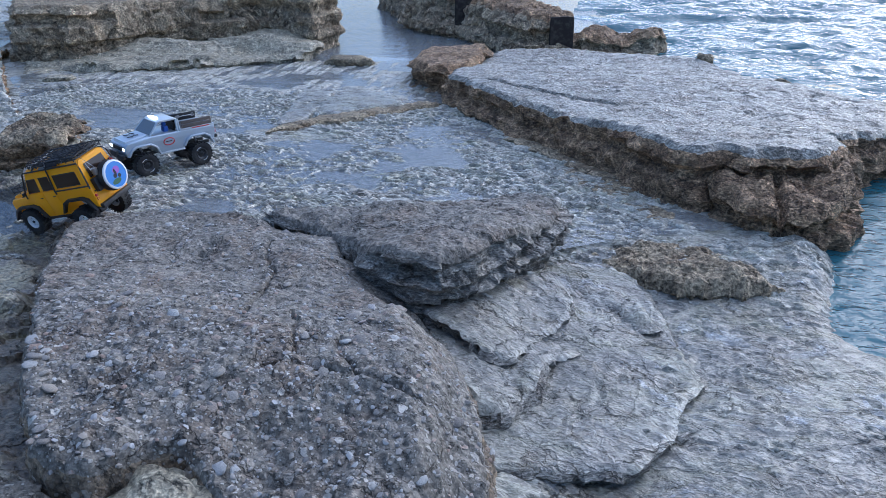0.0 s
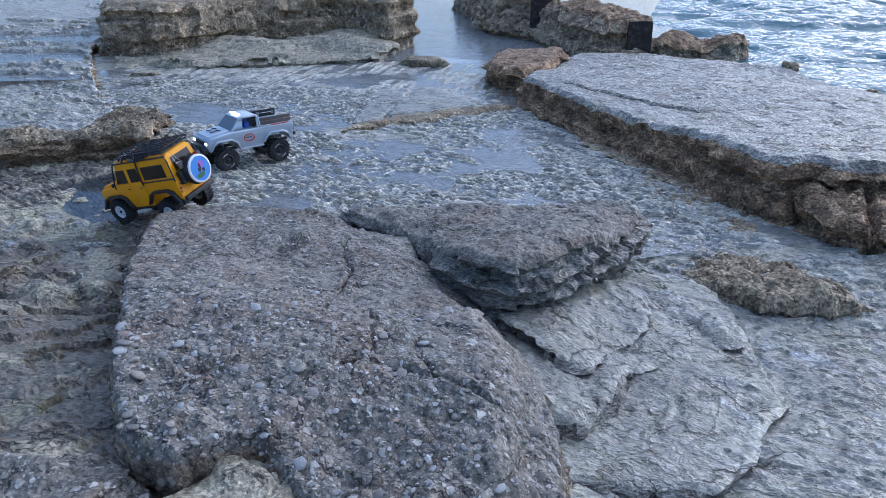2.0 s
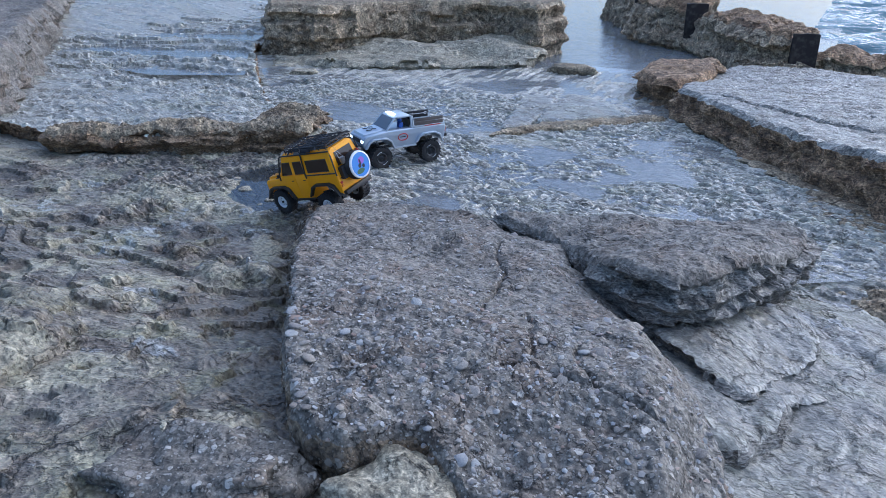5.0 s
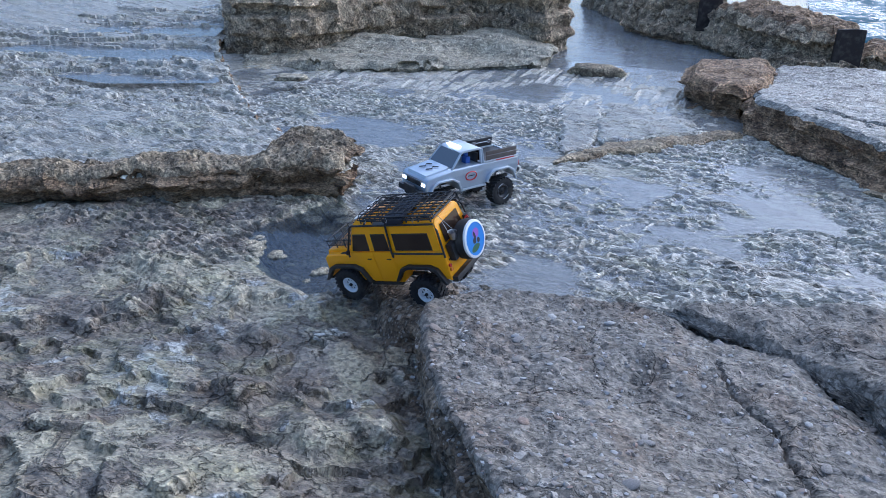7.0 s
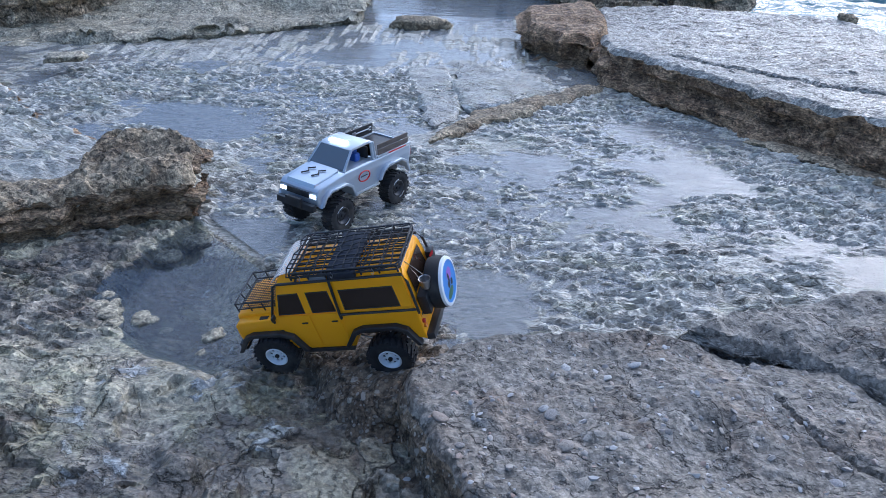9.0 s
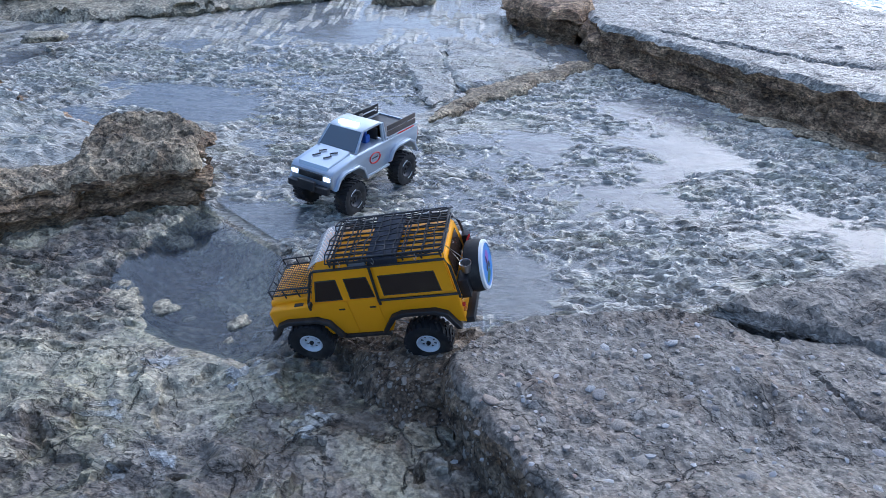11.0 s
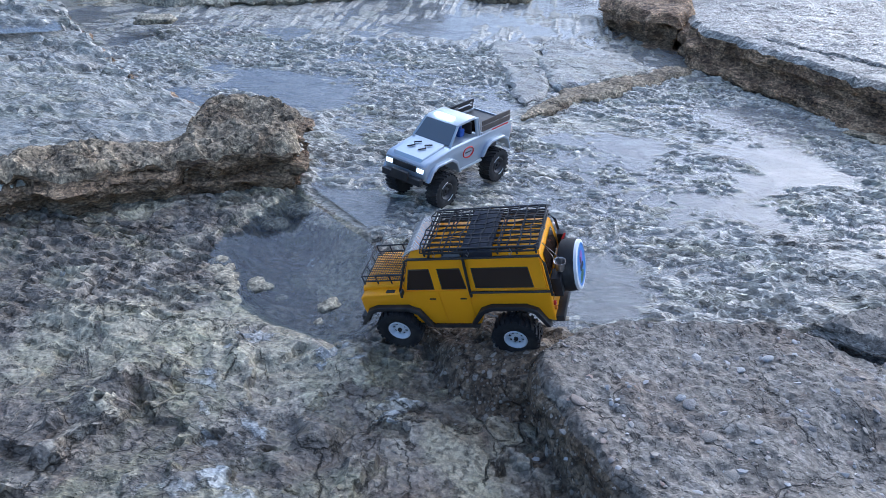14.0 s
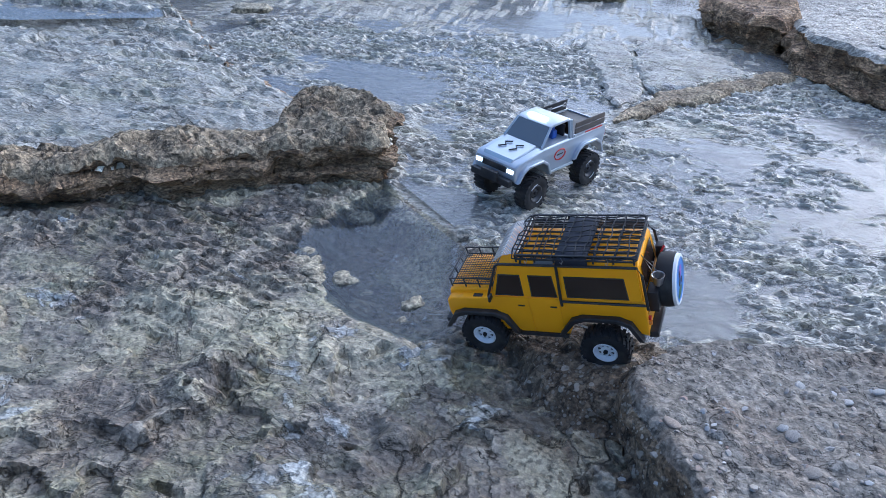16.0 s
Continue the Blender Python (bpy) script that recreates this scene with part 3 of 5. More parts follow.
shallow = polygon_sheet("shallow_water", [(-0.95, 2.55), (0.7, 2.85), (1.05, 3.1), (1.5, 3.3), (0.2, 5.0), (-0.5, 6.9), (-3.3, 7.0), (-3.9, 5.4), (-2.5, 4.0), (-1.88, 3.5), (-1.3, 2.94), (-1.1, 2.7)], -0.003, WATER_FILM)
tagged(shallow, "thin rippled sea water lying over the rock shelf", "water", kind="structure")
pool = polygon_sheet("pool_water", [(x * 1.02 + 0.032, y * 1.01 - 0.03) for x, y in POOL], -0.012, WATER_POOL)
tagged(pool, "still blue-grey tide pool reflecting the sky", "water", kind="structure")


def sea_height(x, y):
    return -0.085 + 0.15 * (0.6 - 1.6 * np.abs(fbm(x * 0.9 + 0.5 * y, y * 1.5 - 0.3 * x, 0.1, 5, 90, 0.55))) * smooth(1.8, 5.5, np.hypot(x * 0.8, y - 1.5)) * smooth(1.2, 2.4, x + 0.30 * (y - 4)) 


sea = sheet("sea_water", axis(1.25, 12, 0.06, 0.4, 1500), axis(0.4, 22, 0.06, -40, 2500), sea_height, WATER_SEA)
tagged(sea, "choppy blue-green sea with small waves", "water", kind="structure")
pond = polygon_sheet("pond_water", [(-3.6, 6.75), (0.2, 6.75), (0.6, 8.4), (0.2, 40), (-8, 40), (-6, 9)], -0.03, WATER_POND, 0.3)
tagged(pond, "grey sea water between the rocks with small ripples", "water", kind="structure")

# ---- rocks ----
def block_wear(x, y):
    """Cracks and hollows worn into the boulder's top."""
    wx, wy = x + 0.03 * fbm(x * 9, y * 9, 1.7, 3, 35), y + 0.03 * fbm(x * 9, y * 9, 6.7, 3, 36)
    cut = 0
    for pts in ([(-0.2, 2.4), (-0.12, 2.21), (-0.01, 2.0), (0.02, 1.82), (0.06, 1.72)], [(0.17, 1.78), (0.28, 1.53)], [(0.35, 1.64), (0.39, 1.56), (0.45, 1.49), (0.62, 1.45)],
                [(0.23, 1.47), (0.35, 1.48), (0.45, 1.49)]):
        cut = cut + 0.018 * smooth(0.009, 0.0, line_distance(wx, wy, pts))
    for hx, hy, r in ((0.23, 1.47, 0.05), (0.36, 1.47, 0.05), (0.32, 1.27, 0.06), (0.12, 1.20, 0.07), (0.50, 1.36, 0.07), (-0.08, 1.32, 0.05)):
        cut = cut + 0.016 * smooth(r, r * 0.3, np.hypot(wx - hx, wy - hy))
    return cut + 0.008 * smooth(1.75, 1.3, y) * np.abs(fbm(x * 14, y * 14, 0.3, 3, 37))


def cobbles(x, y, scale, seed):
    """Rounded stones packed at random: their height over the matrix, 0 to 1."""
    best, size = np.full(np.shape(x), 9.0), np.ones(np.shape(x))
    cx, cy = np.floor(x * scale), np.floor(y * scale)
    for i in (-1, 0, 1):
        for j in (-1, 0, 1):
            a, b = cx + i, cy + j
            zero = a * 0
            px, py = a + hash01(a, b, zero, seed), b + hash01(a, b, zero + 1, seed)
            r = 0.25 + 0.45 * hash01(a, b, zero + 2, seed)
            d = np.hypot(x * scale - px, y * scale - py) / r
            near = d < best
            best, size = np.where(near, d, best), np.where(near, r, size)
    return np.sqrt(np.maximum(0, 1 - best ** 2)) * size


def block_top(x, y):
    z = 0.287 - 0.110 * smooth(1.58, 2.15, y) - 0.012 * smooth(2.2, 2.6, y) - 0.07 * smooth(1.5, 1.12, y) * smooth(0.05, 0.4, x)
    # the pebbly eastern flank
    east = line_distance(x, y, BLOCK_EAST)
    return z - (0.135 - 0.10 * smooth(2.0, 2.3, y)) * smooth(0.17, 0.0, east + 0.04 * fbm(x * 5, y * 5, 2.2, 3, 61)) - block_wear(x, y)


def block_extra(x, y, d):
    front = np.maximum(smooth(1.72, 1.35, y), smooth(0.2, 0.05, line_distance(x, y, BLOCK_EAST)) * smooth(2.2, 1.9, y))
    patchy = smooth(-0.25, 0.25, fbm(x * 4, y * 4, 0.5, 3, 62))
    return front * (0.020 * patchy * cobbles(x, y, 16, 63) + 0.012 * cobbles(x, y, 34, 64)) + (0.35 + 0.65 * front) * 0.006 * cobbles(x, y, 60, 65)


block = rock("boulder", BLOCK, block_top, -0.02, ROCK_BLOCK, step=0.0085, jag=0.03, bumps=0.030, bump_scale=5.5, round_edge=0.025, strata=0.025, layer=0.06, lean=0.02, seed=3, side=ROCK_GRAVELLY, fine=0.010, extra=block_extra)
tagged(block, "large flat grey conglomerate boulder full of pebbles", "boulder")


def slab_top(x, y):
    return 0.165 + 0.105 * smooth(-0.05, 0.40, x) * smooth(3.0, 2.25, y) + 0.02 * smooth(0.3, 0.7, x) - 0.03 * smooth(0.16, 0.02, line_distance(x, y, [(0.55, 2.12), (0.70, 2.45), (0.84, 2.95)]) + 0.06 * fbm(x * 6, y * 6, 0.9, 3, 67))


back_slab = rock("rock_slab", BACK_SLAB, slab_top, -0.02, ROCK_BLOCK, step=0.010, jag=0.03, bumps=0.032, bump_scale=6, round_edge=0.022, strata=0.045, layer=0.024, lean=0.015, seed=5, side=ROCK_STRATA, fine=0.012,
                 extra=lambda x, y, d: 0.010 * smooth(0.2, 0.05, d) * cobbles(x, y, 22, 68))
tagged(back_slab, "grey layered rock slab with a crumbling stepped edge", "rock slab")
def platform_wear(x, y):
    """A long crack and the low steps of flaked-off layers."""
    w = 0.05 * fbm(x * 6, y * 6, 1.2, 3, 38)
    crack_ = 0.05 * smooth(0.03, 0.0, line_distance(x + w, y, [(0.15, 5.15), (0.5, 4.9), (0.72, 4.72), (0.95, 4.62)]))
    return crack_ + 0.03 * flakes(fbm(x * 1.1 + 3, y * 1.9, 0.5, 5, 39, 0.55), 5, 0.9)


platform = rock("rock_platform", PLATFORM, lambda x, y: 0.205 + 0.062 * smooth(4.7, 3.6, y) - 0.10 * smooth(5.2, 6.4, y) - 0.06 * smooth(1.8, 2.8, x) - platform_wear(x, y), -0.15, ROCK_SLAB, step=0.025, jag=0.06, bumps=0.02, bump_scale=3, round_edge=0.03, strata=0.04, layer=0.06, lean=0.09, seed=7, side=ROCK_CLIFF, fine=0.016)
tagged(platform, "broad wave-washed rock platform with a brown broken edge", "rock platform")

corner_block = rock("rock_block", [(1.39, 3.66), (1.44, 3.45), (1.52, 3.30), (1.62, 3.25), (1.76, 3.23), (1.92, 3.33), (2.00, 3.52), (2.05, 3.72), (2.06, 3.86), (1.85, 3.80), (1.62, 3.76)],
                    lambda x, y: 0.165 - 0.06 * smooth(3.55, 3.25, y) - 0.05 * smooth(0.025, 0.0, line_distance(x + 0.03 * fbm(x * 9, y * 9, 0.1, 3, 57), y, [(1.66, 3.2), (1.70, 3.7)])), -0.15, ROCK_CLIFF, step=0.014, jag=0.04, bumps=0.09, bump_scale=6, round_edge=0.05, strata=0.05, layer=0.09, lean=0.03, seed=8, side=ROCK_CLIFF, fine=0.02)
tagged(corner_block, "cracked brown lower block under the platform's corner", "rock block")


def terrace_top(x, y):
    far = smooth(3.7, 4.6, y)
    step_ = flakes(fbm(x * 0.7 + 0.35 * y, y * 2.0 - 0.5 * x, 0.7, 5, 52, 0.55), 5, 0.94)
    return 0.095 - 0.025 * smooth(0.35, 0.0, line_distance(x, y, [(-2.12, 3.84), (-2.45, 3.95), (-3.11, 4.50), (-3.83, 5.25)])) + (0.045 + 0.10 * far) * step_ + 0.020 * crests(x * 0.8 + 2, y * 0.8)


terrace = rock("rock_terrace", TERRACE, terrace_top, -0.05, ROCK_SHELF, step=0.017, jag=0.05, bumps=0.014, bump_scale=6, round_edge=0.012, strata=0.03, layer=0.03, lean=-0.02, seed=9, side=ROCK_CLIFF)
tagged(terrace, "low wet grey rock terrace with a broken edge", "rock terrace")
puddle = polygon_sheet("terrace_water", [(-3.5, 4.75), (-4.2, 4.4), (-5.6, 4.6), (-8.2, 6.6), (-8.4, 9.5), (-6.1, 9.0), (-4.6, 6.1), (-3.8, 5.1)], 0.080, WATER_FILM)
tagged(puddle, "thin puddles of sea water left on the rock terrace", "water", kind="structure")
RIM = [(-1.84, 3.40), (-1.98, 3.33), (-2.10, 3.31), (-2.35, 3.20), (-2.50, 3.08), (-2.64, 3.02), (-2.85, 2.88), (-3.2, 2.72), (-3.3, 2.86), (-2.95, 3.08), (-2.70, 3.20), (-2.45, 3.36), (-2.29, 3.46), (-2.31, 3.66), (-2.20, 3.80), (-2.02, 3.78), (-1.90, 3.64)]
rim_rock = rock("rock_bank", RIM, lambda x, y: 0.135 + 0.055 * smooth(0.35, 0.1, np.hypot(x + 2.06, y - 3.62)), -0.03, ROCK_BROWN, step=0.013, jag=0.05, bumps=0.06, bump_scale=7, round_edge=0.03, strata=0.05, layer=0.045, lean=-0.05, seed=10, fine=0.024, side=ROCK_EDGE)
tagged(rim_rock, "lumpy brown weathered rock rim with a dark undercut", "rock")
END = [(-0.98, 2.36), (-1.10, 2.38), (-1.20, 2.47), (-1.29, 2.60), (-1.34, 2.72), (-1.24, 2.80), (-1.05, 2.74), (-0.9, 2.64), (-0.86, 2.50)]
end_rock = rock("rock", END, lambda x, y: 0.085 - 0.07 * smooth(-0.95, -1.32, x) - 0.02 * smooth(2.6, 2.78, y), -0.06, ROCK_GRAVELLY, step=0.012, jag=0.05, bumps=0.05, bump_scale=8, round_edge=0.04, strata=0.02, layer=0.03, lean=0.05, seed=11, fine=0.014)
tagged(end_rock, "crumbling brown end of the boulder sloping to the pool", "rock")
ledge_low = rock("rock_ledge", LEDGE_LOW, lambda x, y: 0.004 - 0.035 * smooth(0.7, 1.3, x) + 0.0 * y, -0.12, ROCK_LAYER, step=0.016, jag=0.035, bumps=0.012, round_edge=0.01, strata=0.02, layer=0.02, seed=12, side=ROCK_STRATA, fine=0.012, extra=lambda x, y, d: 0.03 * flakes(fbm(x * 2.2 + y, y * 2.2, 0.4, 5, 83, 0.6), 5))
tagged(ledge_low, "thin grey wet limestone ledge with a broken edge", "rock ledge", group="ledges beside the boulder")
ledge_high = rock("rock_ledge", LEDGE_HIGH, lambda x, y: 0.048 - 0.055 * smooth(0.62, 1.1, x) + 0.0 * y, -0.05, ROCK_LAYER, step=0.014, jag=0.04, bumps=0.014, round_edge=0.01, strata=0.03, layer=0.02, seed=14, side=ROCK_STRATA, fine=0.012, extra=lambda x, y, d: 0.05 * flakes(fbm(x * 2.6 + y, y * 2.6, 0.4, 5, 84, 0.6), 6))
tagged(ledge_high, "stepped flaking grey limestone ledge beside the boulder", "rock ledge", group="ledges beside the boulder")
LEDGE_TOP = [(0.60, 2.00), (0.74, 1.97), (0.80, 2.04), (0.81, 2.12), (0.84, 2.18), (0.89, 2.28), (0.90, 2.40), (0.82, 2.56), (0.66, 2.50), (0.46, 2.30), (0.40, 2.19), (0.48, 2.10)]
ledge_top = rock("rock_ledge", LEDGE_TOP, lambda x, y: 0.105 - 0.06 * smooth(0.56, 0.85, x) + 0.0 * y, 0.0, ROCK_LAYER, step=0.012, jag=0.04, bumps=0.012, round_edge=0.008, strata=0.02, layer=0.014, seed=15, side=ROCK_STRATA, fine=0.008, extra=lambda x, y, d: 0.03 * flakes(fbm(x * 3 + y, y * 3, 0.4, 5, 85, 0.6), 5))
tagged(ledge_top, "uppermost thin grey limestone layer beside the boulder", "rock ledge", group="ledges beside the boulder")
far_wall = rock("rock_wall", [(-4.25, 5.95), (-3.75, 6.1), (-3.3, 6.95), (-2.6, 7.45), (-1.95, 7.15), (-1.85, 7.6), (-2.4, 8.6), (-4.2, 8.4), (-5.2, 7.2)], lambda x, y: 0.47 + 0.0 * x, -0.1, ROCK_BROWN, step=0.035, jag=0.07, bumps=0.03, bump_scale=2, round_edge=0.04, strata=0.05, layer=0.08, lean=0.03, seed=16, side=ROCK_TAN, fine=0.02)
tagged(far_wall, "straight brown layered rock wall at the water", "rock wall")

LEDGE_PALE = [(-3.95, 5.58), (-3.4, 5.72), (-2.85, 5.85), (-2.4, 6.15), (-1.78, 6.6), (-1.85, 7.15), (-2.6, 7.45), (-3.35, 7.0), (-4.2, 6.1)]
pale_ledge = rock("rock_ledge", LEDGE_PALE, lambda x, y: 0.07 + 0.13 * flakes(fbm(x * 1.3, y * 3.2, 0.2, 4, 71), 6, 0.94) + 0.04 * smooth(5.8, 7, y), -0.06, ROCK_PALE, step=0.03, jag=0.08, bumps=0.012, round_edge=0.008, strata=0.05, layer=0.025, seed=18)
tagged(pale_ledge, "pale thin-layered rock ledge below the rock wall", "rock ledge")
side_wall = rock("rock_wall", [(-3.75, 2.75), (-4.9, 3.78), (-7.8, 6.5), (-11, 9.5), (-12, 8), (-8, 3.5), (-5, 1.2)], lambda x, y: 0.42 + 0.0 * x, 0.0, ROCK_BLOCK, step=0.05, jag=0.12, bumps=0.08, bump_scale=2.5, round_edge=0.1, strata=0.06, layer=0.09, lean=0.06, seed=20)
tagged(side_wall, "grey pebbly rock bank above the terrace", "rock wall")
corner_rock = rock("rock_lump", [(-0.66, 5.98), (-0.62, 6.5), (-0.15, 6.7), (-0.12, 6.0), (-0.26, 5.55), (-0.45, 5.62)], lambda x, y: 0.19 + 0.0 * x, -0.06, ROCK_CLIFF, step=0.025, jag=0.06, bumps=0.04, round_edge=0.05, strata=0.06, layer=0.05, lean=0.02, seed=22)
tagged(corner_rock, "dark brown wet rock lump beside the platform", "rock")
for outline, height_, sd in (([(-1.5, 9.0), (-1.25, 8.75), (-0.78, 8.42), (-0.55, 8.9), (-1.0, 9.6), (-1.5, 9.7)], 0.42, 24),
                             ([(-0.66, 8.34), (-0.3, 7.85), (0.05, 7.35), (0.32, 7.32), (0.5, 7.8), (0.1, 8.4), (-0.4, 8.9)], 0.36, 25),
                             ([(0.42, 7.42), (0.9, 7.62), (1.35, 7.9), (1.3, 8.3), (0.6, 8.2)], 0.14, 26),
                             ([(-2.3, 10.9), (-1.8, 9.9), (-1.5, 9.6), (-1.1, 10.2), (-1.6, 11.3)], 0.45, 27)):
    r_ = rock("rock", outline, lambda x, y, q=height_: q + 0.0 * x, -0.2, ROCK_CLIFF, step=0.03, jag=0.10, bumps=0.12, bump_scale=3.2, round_edge=0.05, strata=0.06, layer=0.11, lean=0.16, seed=sd, fine=0.04, side=ROCK_TAN)
    tagged(r_, "rough brown breakwater rock standing in the water", "rock", group="breakwater rocks")

RUST = plain("rusted_steel", (0.035, 0.026, 0.022), 0.8, metal=0.2, grain=0.6, grain_scale=60, dirt=0.35)


def steel_plate(x, y, turn, height_):
    bm = bmesh.new()
    r = bmesh.ops.create_cube(bm, size=1)
    bmesh.ops.scale(bm, verts=bm.verts, vec=(0.22, 0.025, height_ + 0.3))
    bmesh.ops.subdivide_edges(bm, edges=bm.edges[:], cuts=3, use_grid_fill=True)
    for v in bm.verts:
        v.co += Vector(noise.noise_vector(v.co * 9 + Vector((x, y, 0)))) * 0.008
    bmesh.ops.bevel(bm, geom=[e for e in bm.edges if e.calc_face_angle(0) > 0.8], offset=0.003, segments=1, affect="EDGES")
    me = bpy.data.meshes.new("steel_plate")
    bm.to_mesh(me)
    bm.free()
    me.materials.append(RUST)
    ob = new("steel_plate", me)
    ob.matrix_world = pose(x, y, height_ / 2 - 0.15, 0, 0, turn)
    return tagged(ob, "dark rusted steel plate standing between the breakwater rocks", "steel plate", group="steel plates")


steel_plate(0.40, 7.36, 20, 0.34)
steel_plate(-0.72, 8.42, 20, 0.44)
steel_plate(-1.50, 9.35, 25, 0.50)

# rubble by the channel, thin plates on the shelf, loose stones
def stone(name, cx, cy, cz, sx, sy, sz, turn, mat, label, category, seed, group="", rough=0.35, cuts=3):
    bm = bmesh.new()
    bmesh.ops.create_icosphere(bm, subdivisions=cuts, radius=1)
    off = Vector((seed * 3.7, seed * 1.3, 0))
    for v in bm.verts:
        p = v.co.copy()
        q = Vector((math.copysign(abs(p.x) ** 0.75, p.x), math.copysign(abs(p.y) ** 0.75, p.y), math.copysign(abs(p.z) ** 0.6, p.z)))
        v.co = q * (1 + rough * noise.fractal(p * 1.4 + off, 0.8, 2.1, 4))
    me = bpy.data.meshes.new(name)
    bmesh.ops.scale(bm, verts=bm.verts, vec=(sx, sy, sz))
    bm.to_mesh(me)
    bm.free()
    me.materials.append(mat)
    me.polygons.foreach_set("use_smooth", [True] * len(me.polygons))
    ob = new(name, me)
    ob.matrix_world = pose(cx, cy, cz, 0, 0, turn)
    return tagged(ob, label, category, group)


RUBBLE = [(0.80, 2.93), (0.93, 3.04), (1.09, 3.05), (1.25, 3.08), (1.38, 3.06), (1.52, 2.95), (1.64, 2.82), (1.56, 2.75), (1.45, 2.74), (1.28, 2.70), (1.13, 2.73), (0.97, 2.86), (0.83, 2.85)]
rubble = rock("rock_ledge", RUBBLE, lambda x, y: -0.030 + 0.035 * smooth(0.95, 1.2, x) * smooth(1.66, 1.45, x) + 0.02 * fbm(x * 9, y * 9, 0, 3, 81), -0.1, ROCK_BROWN, step=0.011, jag=0.06, bumps=0.05, bump_scale=11, round_edge=0.035, strata=0.03, layer=0.02, lean=0.03, seed=28, fine=0.016)
tagged(rubble, "low crumbly brown rock at the foot of the platform", "rock")
APRON = [(0.69, 3.95), (0.91, 4.02), (1.08, 3.74), (1.28, 3.40), (1.2, 3.30), (1.02, 3.50), (0.87, 3.67)]
for outline, top_, lab, sd in (([(-1.10, 4.24), (-0.98, 4.36), (-0.86, 4.52), (-0.60, 4.74), (-0.29, 5.06), (-0.20, 5.2), (-0.36, 5.18), (-0.66, 4.88), (-0.92, 4.66)], 0.028, "thin brown rock rib crossing the shelf", 32),
                               ([(-1.10, 4.44), (-1.20, 4.78), (-1.34, 5.38), (-1.12, 5.50), (-0.98, 4.95), (-1.0, 4.55)], 0.020, "thin flaking rock plate on the shelf", 33),
                               ([(-0.95, 4.70), (-1.06, 5.04), (-1.0, 5.5), (-0.6, 5.3), (-0.45, 5.05), (-0.62, 4.92)], 0.034, "thin flaking rock plate on the shelf", 34),
                               (APRON, 0.006, "low brown broken rock along the platform's foot", 35),
                               ([(0.32, 4.46), (0.62, 4.16), (0.95, 3.78), (1.04, 3.84), (0.75, 4.18), (0.42, 4.5)], 0.016, "low brown broken rock along the platform's foot", 36)):
    r_ = rock("rock_ledge", outline, lambda x, y, q=top_: q + 0.0 * x, -0.06, ROCK_BROWN if sd > 34 or sd == 32 else ROCK_LAYER, step=0.016, jag=0.05, bumps=0.014, bump_scale=8, round_edge=0.012, strata=0.015, layer=0.012, seed=sd)
    tagged(r_, lab, "rock ledge", group="small ledges on the shelf")

stone("flat_stone", -3.16, 5.08, 0.085, 0.11, 0.07, 0.018, 20, ROCK_PALE, "flat pale loose stone on the wet shelf", "stone", 2)
stone("flat_stone", -1.36, 6.52, 0.02, 0.20, 0.08, 0.05, 10, ROCK_BROWN, "low brown stone in the shallow water", "stone", 3)
stone("front_stone", -0.22, 0.90, 0.17, 0.22, 0.12, 0.085, 24, ROCK_BLOCK, "grey pebbly stone against the boulder's foot", "stone", 4, cuts=5)
stone("pale_stone", 0.19, 1.07, 0.13, 0.14, 0.12, 0.10, 10, ROCK_PALE, "pale smooth stone under the boulder's front edge", "stone", 5, cuts=4)
rng = random.Random(11)
for i in range(16):
    a, b = rng.uniform(0, 1), rng.uniform(-0.06, 0.08)
    x, y = -1.98 + 0.42 * a, 2.88 - 0.22 * a + b
    s_ = rng.uniform(0.014, 0.04)
    stone("stone", x, y, -0.02 + 0.008 * rng.random(), s_, s_ * rng.uniform(0.6, 0.9), s_ * 0.28, rng.uniform(0, 180), ROCK_PALE, "flat grey stone at the pool's edge", "stone", 20 + i, "stones in the tide pool", cuts=2)
for x, y, s_ in ((-1.80, 3.30, 0.06), (-1.72, 3.22, 0.045), (-1.86, 3.18, 0.05)):
    stone("stone", x, y, -0.030, s_, s_ * 0.8, 0.012, 30, ROCK_PALE, "flat pale stone under the pool water", "stone", int(50 + 10 * s_ * 100), "stones in the tide pool", cuts=2)
for x, y in ((1.62, 6.72), (2.05, 5.80)):
    stone("stone", x, y, 0.10, 0.07, 0.05, 0.06, 10, ROCK_BROWN, "small dark stone on the platform's sea edge", "stone", int(x * 10), cuts=3)

# pebbles set in the boulder
from mathutils.bvhtree import BVHTree
skin = BVHTree.FromPolygons([v.co.copy() for v in block.data.vertices], [tuple(p.vertices) for p in block.data.polygons])
pebble_meshes = []
for k in range(7):
    bm = bmesh.new()
    bmesh.ops.create_icosphere(bm, subdivisions=1, radius=1)
    for v in bm.verts:
        v.co *= 1 + 0.22 * noise.noise(v.co * 1.7 + Vector((k * 5.0, 0, 0)))
    me = bpy.data.meshes.new("pebble")
    bm.to_mesh(me)
    bm.free()
    me.materials.append(PEBBLE)
    me.polygons.foreach_set("use_smooth", [True] * len(me.polygons))
    pebble_meshes.append(me)
rng = random.Random(21)
placed = 0
